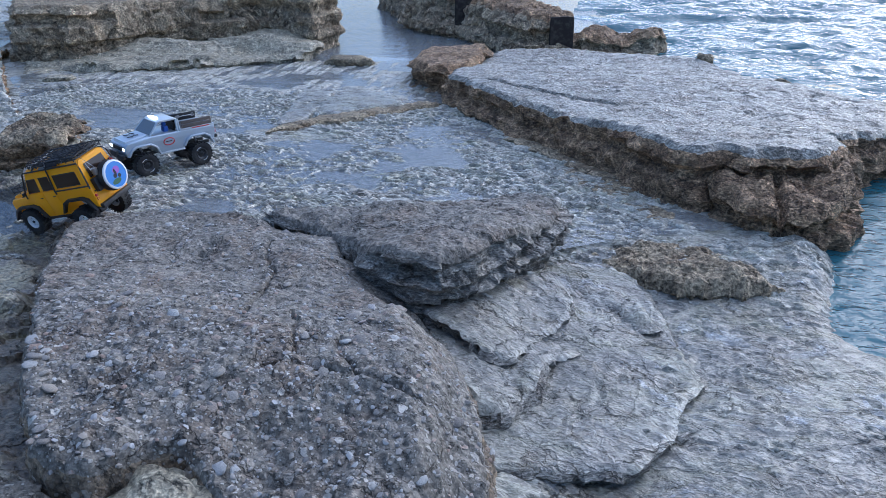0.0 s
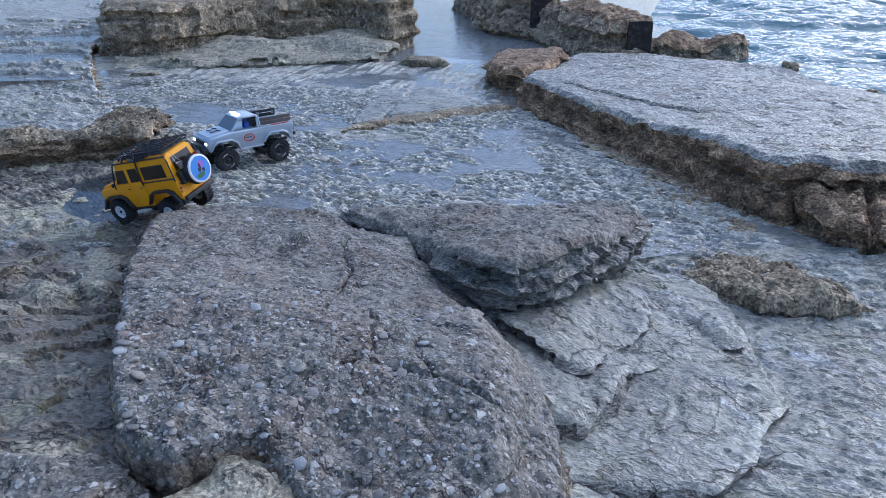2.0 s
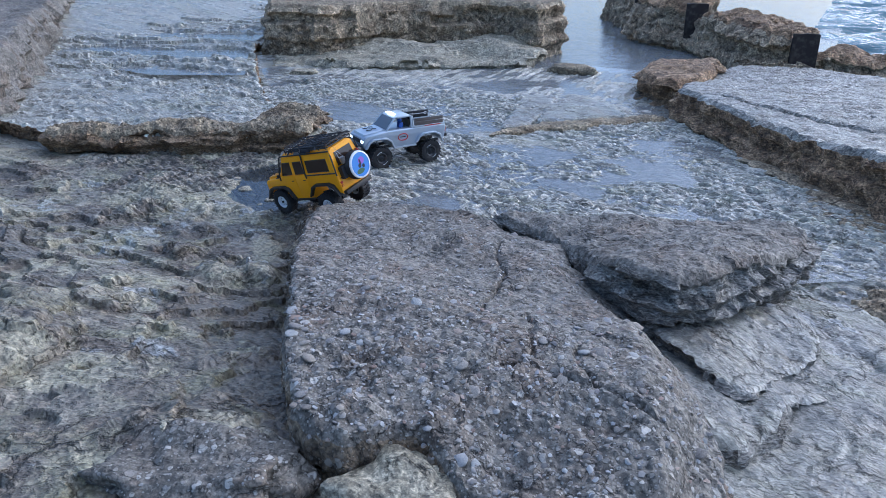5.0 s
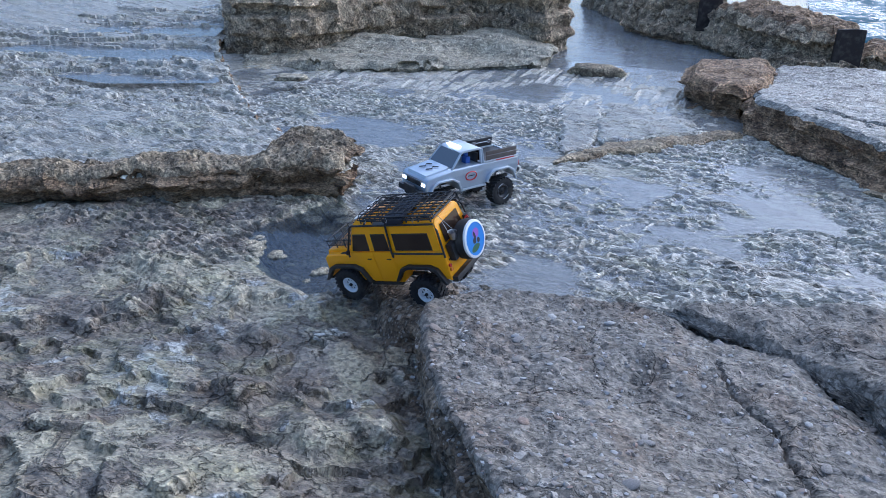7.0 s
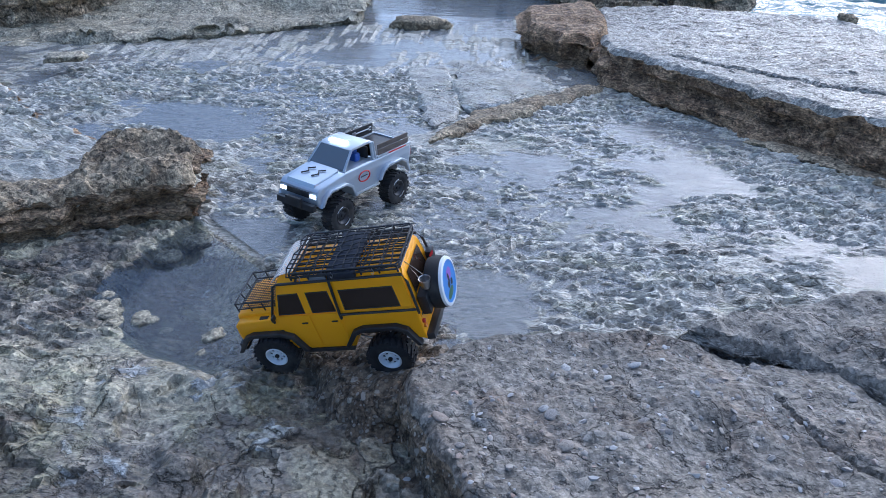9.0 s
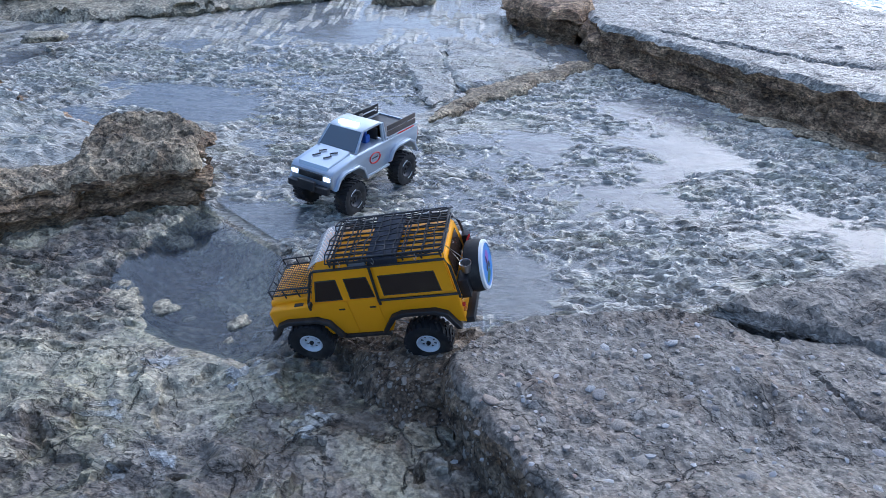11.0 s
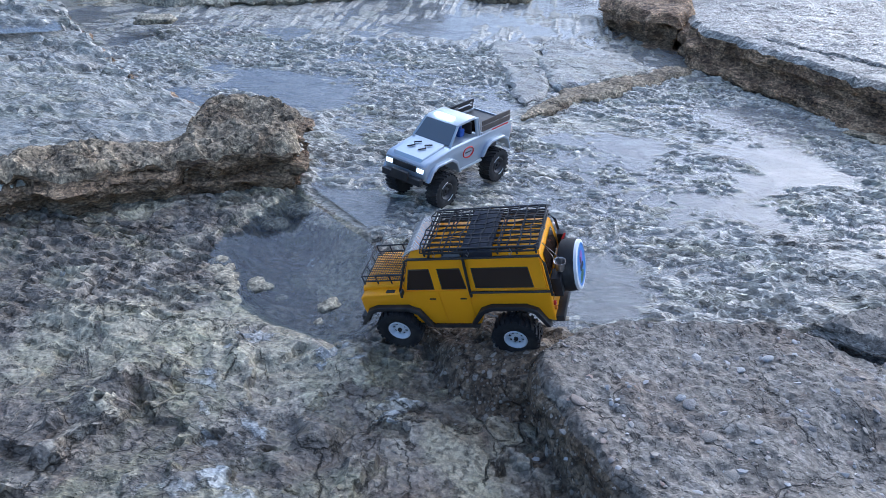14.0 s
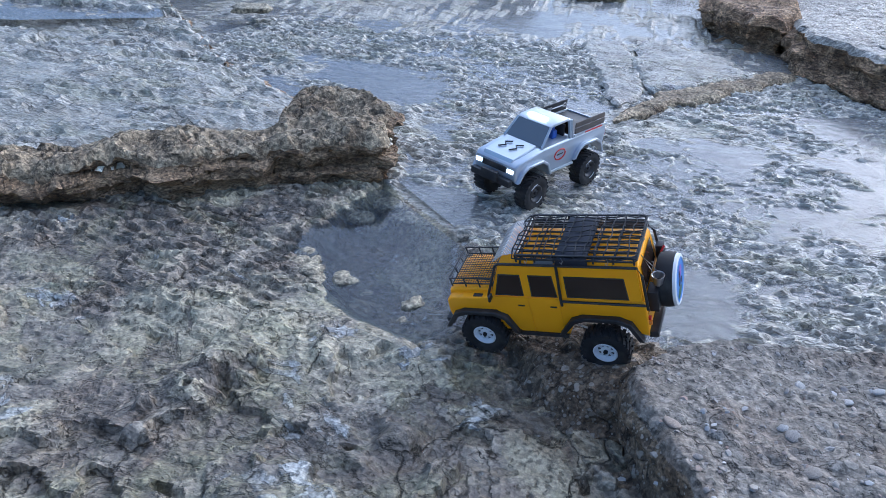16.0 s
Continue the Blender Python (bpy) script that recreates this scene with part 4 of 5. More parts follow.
while placed < 280:
    x, y = rng.uniform(-0.95, 0.8), rng.uniform(1.05, 2.55)
    if rng.random() > 0.35 + 0.65 * float(smooth(1.95, 1.3, y)):
        continue
    hit, nrm, _, _ = skin.ray_cast(Vector((x, y, 1)), Vector((0, 0, -1)))
    if hit is None or nrm.z < 0.5:
        continue
    s_ = 0.0055 + 0.0145 * rng.random() ** 2.2
    ob = new("pebble", pebble_meshes[placed % 7])
    ob.parent = block
    ob.matrix_basis = Matrix.Translation(hit - nrm * s_ * 0.12) @ Euler((rng.uniform(-0.4, 0.4), rng.uniform(-0.4, 0.4), rng.uniform(0, 3.1))).to_matrix().to_4x4() @ Matrix.Diagonal((s_ * rng.uniform(0.9, 1.5), s_, s_ * 0.42, 1))
    placed += 1

# the smaller pebbles, too many to count, in one part
ico = bmesh.new()
bmesh.ops.create_icosphere(ico, subdivisions=1, radius=1)
unit = np.array([tuple(v.co) for v in ico.verts])
tris = np.array([[v.index for v in f.verts] for f in ico.faces])
ico.free()
gv, gf, count = [], [], 0
while count < 2600:
    x, y = rng.uniform(-0.98, 0.82), rng.uniform(1.04, 2.62)
    if rng.random() > 0.4 + 0.6 * float(smooth(2.1, 1.4, y)):
        continue
    hit, nrm, _, _ = skin.ray_cast(Vector((x, y, 1)), Vector((0, 0, -1)))
    if hit is None or nrm.z < 0.35:
        continue
    s_ = 0.0025 + 0.0055 * rng.random() ** 2
    q = np.array(Euler((rng.uniform(-0.5, 0.5), rng.uniform(-0.5, 0.5), rng.uniform(0, 3.1))).to_matrix())
    shape = unit * (1 + 0.2 * np.array([rng.uniform(-1, 1) for _ in range(len(unit))]))[:, None] * np.array([rng.uniform(0.9, 1.6), 1, 0.7]) * s_
    gv.append(shape @ q.T + np.array(hit) - np.array(nrm) * s_ * 0.1)
    gf.append(tris + count * len(unit))
    count += 1
gravel = mesh_object("gravel", np.vstack(gv), [tuple(int(i) for i in f) for f in np.vstack(gf)], PEBBLE)
gravel.parent = block
tagged(gravel, "many small pebbles set in the boulder", kind="stuff")

# ---- model trucks ----
def part(name, bm, mat, parent, label=""):
    me = bpy.data.meshes.new(name)
    bm.normal_update()
    bm.to_mesh(me)
    bm.free()
    me.materials.append(mat)
    me.polygons.foreach_set("use_smooth", [len(p.vertices) < 5 for p in me.polygons])
    if hasattr(me, "set_sharp_from_angle"):
        me.set_sharp_from_angle(angle=radians(35))
    ob = new(name, me)
    ob.parent = parent
    if label:
        ob["label"] = label
    return ob


def box(bm, x0, x1, y0, y1, z0, z1, bevel=0.0, m=None):
    r = bmesh.ops.create_cube(bm, size=1)
    vs = r["verts"]
    bmesh.ops.scale(bm, verts=vs, vec=(x1 - x0, y1 - y0, z1 - z0))
    bmesh.ops.translate(bm, verts=vs, vec=((x0 + x1) / 2, (y0 + y1) / 2, (z0 + z1) / 2))
    if m is not None:
        bmesh.ops.transform(bm, matrix=m, verts=vs)
    if bevel:
        es = list({e for v in vs for e in v.link_edges})
        bmesh.ops.bevel(bm, geom=es, offset=bevel, segments=2, affect="EDGES", profile=0.6)
    return bm


def boxes(*specs, bevel=0.001):
    bm = bmesh.new()
    for s_ in specs:
        box(bm, *s_, bevel=bevel)
    return bm


def tube(bm, pts, r, seg=6, closed=False):
    pts = [Vector(p) for p in pts]
    n = len(pts)
    rings = []
    for i, p in enumerate(pts):
        a = pts[i - 1] if (i or closed) else pts[i]
        b = pts[(i + 1) % n] if (i < n - 1 or closed) else pts[i]
        d = (b - a).normalized()
        up = Vector((0, 0, 1)) if abs(d.z) < 0.9 else Vector((1, 0, 0))
        s_ = d.cross(up).normalized()
        u = s_.cross(d)
        rings.append([bm.verts.new(p + r * (math.cos(k * 2 * math.pi / seg) * s_ + math.sin(k * 2 * math.pi / seg) * u)) for k in range(seg)])
    for i in range(n if closed else n - 1):
        a, b = rings[i], rings[(i + 1) % n]
        for k in range(seg):
            bm.faces.new((a[k], a[(k + 1) % seg], b[(k + 1) % seg], b[k]))
    if not closed:
        bm.faces.new(rings[0][::-1])
        bm.faces.new(rings[-1])
    return bm


def tubes(r, *lines, seg=6):
    bm = bmesh.new()
    for line in lines:
        tube(bm, line, r, seg)
    return bm


def lathe(profile, seg=32, axis="Y", closed=True):
    """Spins (radius, along) points round the axis."""
    bm = bmesh.new()
    rings = []
    for k in range(seg):
        a = 2 * math.pi * k / seg
        ring = []
        for r, h in profile:
            c, s_ = r * math.cos(a), r * math.sin(a)
            ring.append(bm.verts.new((c, h, s_) if axis == "Y" else (h, c, s_)))
        rings.append(ring)
    m = len(profile)
    for k in range(seg):
        a, b = rings[k], rings[(k + 1) % seg]
        for i in range(m if closed else m - 1):
            j = (i + 1) % m
            bm.faces.new((a[i], a[j], b[j], b[i]))
    bmesh.ops.recalc_face_normals(bm, faces=bm.faces)
    return bm


def prism(outline, y0, y1, bevel=0.0, m=None):
    """A side outline in x and z, drawn out from y0 to y1."""
    bm = bmesh.new()
    a = [bm.verts.new((x, y0, z)) for x, z in outline]
    b = [bm.verts.new((x, y1, z)) for x, z in outline]
    bm.faces.new(a)
    bm.faces.new(b[::-1])
    n = len(a)
    for i in range(n):
        bm.faces.new((a[i], b[i], b[(i + 1) % n], a[(i + 1) % n]))
    bmesh.ops.recalc_face_normals(bm, faces=bm.faces)
    if bevel:
        es = [e for e in bm.edges if abs(e.verts[0].co.y - e.verts[1].co.y) < 1e-6]
        bmesh.ops.bevel(bm, geom=es, offset=bevel, segments=3, affect="EDGES", profile=0.5)
    if m is not None:
        bmesh.ops.transform(bm, matrix=m, verts=bm.verts)
    return bm


def slab_poly(corners, thick):
    """A thin plate over a planar loop of corners, thickened along its normal."""
    bm = bmesh.new()
    c = [Vector(p) for p in corners]
    nrm = (c[1] - c[0]).cross(c[2] - c[0]).normalized()
    a = [bm.verts.new(p) for p in c]
    b = [bm.verts.new(p + nrm * thick) for p in c]
    bm.faces.new(a[::-1])
    bm.faces.new(b)
    n = len(a)
    for i in range(n):
        bm.faces.new((a[i], a[(i + 1) % n], b[(i + 1) % n], b[i]))
    bmesh.ops.recalc_face_normals(bm, faces=bm.faces)
    return bm


YELLOW = plain("yellow_gloss_paint", (0.98, 0.41, 0.001), 0.30, coat=0.12, dirt=0.03, spec=0.25)
BLACK = plain("black_plastic", (0.018, 0.018, 0.02), 0.5, grain=0.2, dirt=0.18)
RUBBER = plain("black_tyre_rubber", (0.014, 0.014, 0.015), 0.75, grain=0.5, dirt=0.22)
STEEL = plain("grey_steel", (0.45, 0.45, 0.46), 0.35, metal=1.0, dirt=0.1)
WHITE = plain("white_rim_paint", (0.80, 0.80, 0.80), 0.4, dirt=0.25)
DARK_RIM = plain("dark_rim", (0.03, 0.03, 0.033), 0.4, dirt=0.2)
GLASS = plain("tinted_window", (0.040, 0.026, 0.019), 0.08, spec=0.35)
GREY_PANE = plain("grey_pane", (0.20, 0.20, 0.20), 0.12)
RED = plain("red_plastic", (0.55, 0.02, 0.015), 0.35)
AMBER = plain("amber_lens", (0.8, 0.25, 0.03), 0.2)
LAMP = plain("clear_lens", (0.85, 0.87, 0.9), 0.1)
LAMP_LIT = plain("lit_lamp_lens", (0.9, 0.92, 0.95), 0.2)
LAMP_LIT.node_tree.nodes["Principled BSDF"].inputs["Emission Color"].default_value = (0.9, 0.95, 1.0, 1)
LAMP_LIT.node_tree.nodes["Principled BSDF"].inputs["Emission Strength"].default_value = 2.5
TARP = plain("dark_blue_cloth", (0.012, 0.016, 0.03), 0.6, grain=0.3, dirt=0.1)
NET = plain("black_cord", (0.02, 0.02, 0.022), 0.7)
MESH_SHEET = plain("wire_gauze", (0.50, 0.50, 0.50), 0.35, metal=0.8)
PRINT_BLUE = plain("blue_print", (0.05, 0.22, 0.62), 0.3)
PRINT_VIOLET = plain("violet_print", (0.30, 0.10, 0.50), 0.3)
PRINT_GREEN = plain("dark_green_print", (0.03, 0.11, 0.05), 0.4)
SILVER = plain("silver_blue_paint", (0.46, 0.51, 0.57), 0.28, metal=0.45, coat=0.4, dirt=0.06)
SILVER_TOP = plain("white_silver_paint", (0.55, 0.58, 0.60), 0.3, metal=0.2, coat=0.4)
WOOD = plain("grey_wood", (0.12, 0.095, 0.08), 0.7, grain=0.6, grain_scale=120, dirt=0.3)
DOLL = plain("blue_doll_plastic", (0.05, 0.12, 0.45), 0.5)
CLEAR_PANE = plain("windscreen_film", (0.14, 0.16, 0.18), 0.10, coat=0.1)


def make_wheel(parent, m, rim_mat, rim_label, R=0.064, W=0.050, rr=0.030, white_marks=False):
    """A tyre with blocks of tread, and an eight-hole rim facing +y."""
    h = W / 2
    tyre_bm = lathe([(rr, -h * 0.8), (rr * 1.35, -h * 0.98), (R * 0.80, -h), (R * 0.93, -h * 0.9), (R * 0.955, -h * 0.6), (R * 0.96, 0),
                     (R * 0.955, h * 0.6), (R * 0.93, h * 0.9), (R * 0.80, h), (rr * 1.35, h * 0.98), (rr, h * 0.8)], 40)
    for k in range(24):
        a = 2 * math.pi * k / 24
        for side in (-1, 1):
            off = 0.5 * (side > 0)
            t = Matrix.Rotation(-(a + off * 2 * math.pi / 24), 4, "Y") @ Matrix.Translation((R * 0.965, side * h * 0.58, 0)) @ Matrix.Rotation(0.3 * side, 4, "X")
            box(tyre_bm, -0.004, 0.0030, -h * 0.40, h * 0.40, -0.0042, 0.0042, m=t)
        t = Matrix.Rotation(-a, 4, "Y") @ Matrix.Translation((R * 0.965, 0, 0)) @ Matrix.Rotation(0.5 if k % 2 else -0.5, 4, "X")
        box(tyre_bm, -0.004, 0.0026, -h * 0.22, h * 0.22, -0.003, 0.003, m=t)
    w = bpy.data.objects.new("wheel", None)
    scene.collection.objects.link(w)
    w.parent = parent
    w.matrix_basis = m
    part("tyre", tyre_bm, RUBBER, w, "black knobbly off-road tyre")
    rim = lathe([(rr * 1.02, -h * 0.8), (rr * 1.02, h * 0.75), (rr * 1.06, h * 0.86), (rr * 0.98, h * 0.92), (rr * 0.86, h * 0.84), (rr * 0.74, h * 0.60), (rr * 0.70, h * 0.55),
                 (rr * 0.70, h * 0.45), (rr * 0.88, h * 0.4), (rr * 0.9, -h * 0.8)], 32)
    for k in range(8):
        t = Matrix.Rotation(2 * math.pi * k / 8, 4, "Y") @ Matrix.Translation((rr * 0.57, h * 0.50, 0))
        box(rim, -rr * 0.16, rr * 0.18, -0.0015, 0.0015, -rr * 0.10, rr * 0.10, m=t)
    hubdisc = lathe([(0.0008, h * 0.44), (rr * 0.46, h * 0.44), (rr * 0.46, h * 0.56), (rr * 0.36, h * 0.62), (0.0008, h * 0.62)], 20)
    tmp = bpy.data.meshes.new("tmp")
    hubdisc.to_mesh(tmp)
    hubdisc.free()
    rim.from_mesh(tmp)
    bpy.data.meshes.remove(tmp)
    part("rim", rim, rim_mat, w, rim_label)
    # black disc added behind the rim's holes for the shade inside the wheel
    part("rim_backing", lathe([(0.0008, h * 0.1), (rr * 0.9, h * 0.1), (rr * 0.9, h * 0.2), (0.0008, h * 0.2)], 20), BLACK, w)
    hub = lathe([(0.0008, h * 0.6), (rr * 0.20, h * 0.6), (rr * 0.20, h * 0.82), (0.0008, h * 0.84)], 10)
    part("hub_cap", hub, BLACK, w, "small black hub nut")
    if white_marks:
        for a0 in (0.6, 3.7):
            pts = [(R * 0.58 * math.cos(a0 + 0.9 * i / 8), h * 1.0, R * 0.58 * math.sin(a0 + 0.9 * i / 8)) for i in range(9)]
            part("sidewall_mark", tubes(0.0012, pts), WHITE, w, "worn white sidewall lettering bar")
    return w


def arch_points(cx, cz, r, a0, a1, n=12):
    return [(cx + r * math.cos(radians(a0 + (a1 - a0) * i / n)), cz + r * math.sin(radians(a0 + (a1 - a0) * i / n))) for i in range(n + 1)]


def flare(cx, side, wide, r0=0.080, r1=0.092):
    """A squared wheel-arch flare."""
    pts_in = [(cx + 0.098, 0.112), (cx + 0.066, 0.152), (cx + 0.040, 0.162), (cx - 0.040, 0.162), (cx - 0.066, 0.150), (cx - 0.090, 0.104)]
    pts_out = [(cx - 0.102, 0.104), (cx - 0.076, 0.160), (cx - 0.046, 0.174), (cx + 0.046, 0.174), (cx + 0.076, 0.162), (cx + 0.112, 0.112)]
    y0, y1 = (0.088, 0.088 + wide) if side > 0 else (-0.088 - wide, -0.088)
    return prism(pts_in + pts_out, y0, y1, 0.002)


def side_pane(outline, side, lift, yb=0.0945, yt=0.079, zb=0.222, zt=0.318):
    """Corner points of a pane on the sloping cabin side: outline of (x, share of the height)."""
    out = []
    for x, s_ in outline:
        y = yb + (yt - yb) * s_
        out.append((x, side * (y + lift), zb + (zt - zb) * s_))
    return out if side > 0 else out[::-1]


def grow(outline, d, dz):
    cx = sum(p[0] for p in outline) / len(outline)
    cs = sum(p[1] for p in outline) / len(outline)
    return [(x + (d if x > cx else -d), s_ + (dz if s_ > cs else -dz)) for x, s_ in outline]


def yellow_truck():
    car = new("model_truck")
    arch_f = [(0.162 + a, b) for a, b in ((-0.092, 0.100), (-0.068, 0.150), (-0.042, 0.164), (0.042, 0.164), (0.068, 0.152), (0.092, 0.118))]
    arch_r = [(-0.162 + a, b) for a, b in ((-0.086, 0.118), (-0.068, 0.150), (-0.042, 0.164), (0.042, 0.164), (0.068, 0.150), (0.090, 0.100))]
    outline = [(0.252, 0.128), (0.256, 0.160), (0.254, 0.196), (0.240, 0.207), (0.122, 0.213), (0.120, 0.224), (-0.274, 0.224), (-0.277, 0.200), (-0.275, 0.112)]
    outline += arch_r + arch_f
    part("lower_body", prism(outline, -0.094, 0.094, 0.005), YELLOW, car, "glossy yellow body shell")
    hood = prism([(0.254, 0.200), (0.250, 0.214), (0.235, 0.219), (0.126, 0.225), (0.122, 0.205), (0.2, 0.19)], -0.070, 0.070, 0.006)
    part("bonnet", hood, YELLOW, car)
    bm = bmesh.new()
    v = {}
    for key, x, y, z in (("fb", 0.120, 0.0945, 0.222), ("rb", -0.274, 0.0945, 0.222), ("ft", 0.084, 0.079, 0.318), ("rt", -0.266, 0.079, 0.318),
                         ("fc", 0.076, 0.060, 0.330), ("rc", -0.258, 0.060, 0.330)):
        v[key, 1] = bm.verts.new((x, y, z))
        v[key, -1] = bm.verts.new((x, -y, z))
    for loop in ([("fb", 1), ("ft", 1), ("rt", 1), ("rb", 1)], [("fb", -1), ("rb", -1), ("rt", -1), ("ft", -1)], [("fb", 1), ("fb", -1), ("ft", -1), ("ft", 1)],
                 [("rb", 1), ("rt", 1), ("rt", -1), ("rb", -1)], [("ft", 1), ("fc", 1), ("rc", 1), ("rt", 1)], [("ft", -1), ("rt", -1), ("rc", -1), ("fc", -1)],
                 [("fc", 1), ("fc", -1), ("rc", -1), ("rc", 1)], [("ft", 1), ("ft", -1), ("fc", -1), ("fc", 1)], [("rt", 1), ("rc", 1), ("rc", -1), ("rt", -1)],
                 [("fb", 1), ("rb", 1), ("rb", -1), ("fb", -1)]):
        bm.faces.new([v[k] for k in loop])
    bmesh.ops.recalc_face_normals(bm, faces=bm.faces)
    bmesh.ops.bevel(bm, geom=list(bm.edges), offset=0.004, segments=2, affect="EDGES")
    part("cabin", bm, YELLOW, car, "glossy yellow cabin and roof")
    for side in (1, -1):
        for name, o in (("front_side_window", [(0.104, 0.08), (0.086, 0.66), (0.034, 0.66), (0.031, 0.08)]),
                        ("rear_side_window", [(0.005, 0.08), (0.007, 0.66), (-0.050, 0.66), (-0.058, 0.08)]),
                        ("cargo_window", [(-0.088, 0.10), (-0.086, 0.66), (-0.228, 0.66), (-0.236, 0.10)])):
            w = part(name, slab_poly(side_pane(grow(o, 0.003, 0.035), side, 0.0002), 0.0008), BLACK, car, "black rubber window frame")
            part("pane", slab_poly(side_pane(o, side, 0.0008), 0.0010), GLASS, w, "dark tinted pane")
        for x0, x1 in ((-0.012, -0.062), (-0.070, -0.104)):
            part("alpine_window", slab_poly([(x0, side * 0.0795, 0.3185), (x1, side * 0.0795, 0.3185), (x1, side * 0.0660, 0.3285), (x0, side * 0.0660, 0.3285)][::side], 0.0014), GREY_PANE, car, "narrow grey roof-edge window")
        for x0, x1 in ((0.020, 0.112), (-0.066, 0.017)):
            low_x = max(x0, -0.062)
            door = part("door", boxes((low_x, x1, side * 0.0950 - 0.0008, side * 0.0950 + 0.0008, 0.108, 0.2215), bevel=0.0006), YELLOW, car)
            hx = x0 + 0.012
            part("handle", boxes((hx, hx + 0.017, side * 0.0968 - 0.0016, side * 0.0968 + 0.0016, 0.194, 0.1975), bevel=0.0006), BLACK, door, "black door handle")
        part("wheel_arch_flare", flare(0.162, side, 0.022), BLACK, car, "matte black plastic flare")
        part("wheel_arch_flare", flare(-0.162, side, 0.022), BLACK, car, "matte black plastic flare")
        part("rock_slider", boxes((-0.068, 0.070, side * 0.094 - 0.010, side * 0.094 + 0.006, 0.092, 0.102), bevel=0.002), BLACK, car)
        part("wing_vent", boxes((0.150, 0.176, side * 0.082 - 0.006, side * 0.082 + 0.006, 0.2055, 0.2125), bevel=0.001), BLACK, car)
        part("mirror", boxes((0.110, 0.116, side * 0.112 - 0.009, side * 0.112 + 0.009, 0.226, 0.240), bevel=0.002), BLACK, car)
        s_ = side
        part("cage_tube", tubes(0.0036, [(0.126, s_ * 0.099, 0.205), (0.124, s_ * 0.098, 0.228), (0.090, s_ * 0.0845, 0.316), (0.080, s_ * 0.083, 0.321), (-0.266, s_ * 0.083, 0.321), (-0.276, s_ * 0.087, 0.300), (-0.282, s_ * 0.098, 0.205)]), BLACK, car, "black steel cage tube")
        part("cage_tube", tubes(0.0036, [(-0.070, s_ * 0.060, 0.334), (-0.070, s_ * 0.084, 0.322), (-0.070, s_ * 0.0995, 0.225), (-0.070, s_ * 0.0995, 0.205)]), BLACK, car)
        part("cage_tube", tubes(0.0034, [(0.022, s_ * 0.060, 0.335), (0.022, s_ * 0.083, 0.323)]), BLACK, car)
        part("cage_tube", tubes(0.0034, [(-0.070, s_ * 0.0992, 0.219), (-0.278, s_ * 0.0992, 0.219)]), BLACK, car)
        head = part("headlight", lathe([(0.0006, 0.2555), (0.013, 0.2555), (0.013, 0.2600), (0.0006, 0.2615)], 16, "X"), LAMP, car, "round clear headlight")
        head.location = (0, side * 0.066, 0.170)
        for zz, mt in ((0.150, AMBER), (0.166, RED)):
            tail = part("tail_light", lathe([(0.0006, -0.283), (0.006, -0.283), (0.006, -0.2765), (0.0006, -0.2765)], 12, "X"), mt, car, "small round rear lamp")
            tail.location = (0, side * 0.083, zz)
    part("windscreen", slab_poly([(0.1190, -0.082, 0.229), (0.1190, 0.082, 0.229), (0.0890, 0.070, 0.309), (0.0890, -0.070, 0.309)], 0.0012), CLEAR_PANE, car, "pale reflecting windscreen")
    part("rear_window", slab_poly([(-0.2742, 0.060, 0.240), (-0.2742, -0.060, 0.240), (-0.2690, -0.055, 0.305), (-0.2690, 0.055, 0.305)], 0.0012), GLASS, car)
    part("grille", boxes((0.2545, 0.258, -0.046, 0.046, 0.145, 0.192)), BLACK, car)
    part("front_bumper", boxes((0.258, 0.278, -0.088, 0.088, 0.104, 0.126), (0.268, 0.286, -0.030, 0.030, 0.112, 0.136), bevel=0.003), BLACK, car)
    part("winch", tubes(0.009, [(0.276, -0.022, 0.138), (0.276, 0.022, 0.138)], seg=10), STEEL, car)
    part("rear_bumper", boxes((-0.296, -0.272, -0.088, 0.088, 0.104, 0.124), bevel=0.003), BLACK, car)
    plate = part("plate", boxes((-0.2790, -0.2772, 0.055, 0.085, 0.178, 0.192), bevel=0.0003), YELLOW, car)
    part("plate_bar", boxes((-0.2796, -0.2788, 0.059, 0.081, 0.182, 0.188), bevel=0), BLACK, plate, "dark bar in place of characters")
    # bonnet basket
    rails = [[(0.238, -0.064, 0.232), (0.238, 0.064, 0.232), (0.122, 0.064, 0.236), (0.122, -0.064, 0.236), (0.238, -0.064, 0.232)],
             [(0.243, -0.066, 0.252), (0.243, 0.066, 0.252), (0.205, 0.066, 0.254), (0.118, 0.066, 0.256)], [(0.243, -0.066, 0.252), (0.118, -0.066, 0.256)]]
    for x in (0.240, 0.2, 0.16, 0.122):
        for yy in (-0.065, 0.065):
            rails.append([(x, yy, 0.224), (x + 0.002, yy, 0.254)])
    rails.append([(0.238, -0.022, 0.232), (0.243, -0.022, 0.252)])
    rails.append([(0.238, 0.022, 0.232), (0.243, 0.022, 0.252)])
    part("bonnet_rack", tubes(0.0021, *rails), BLACK, car, "black wire basket on the bonnet")
    lines = [[(0.124 + 0.0071 * i, -0.062, 0.2335), (0.124 + 0.0071 * i, 0.062, 0.2335)] for i in range(17)] + [[(0.123, -0.06 + 0.0075 * i, 0.2335), (0.237, -0.06 + 0.0075 * i, 0.2335)] for i in range(17)]
    part("basket_mesh", tubes(0.0011, *lines, seg=4), BLACK, car, "dark wire mesh floor")
    # windscreen gauze sheet at the roof's front
    gauze = []
    for i in range(26):
        yy = -0.070 + 0.0056 * i
        gauze.append([(0.100, yy, 0.318), (0.070, yy, 0.340), (0.026, yy, 0.350)])
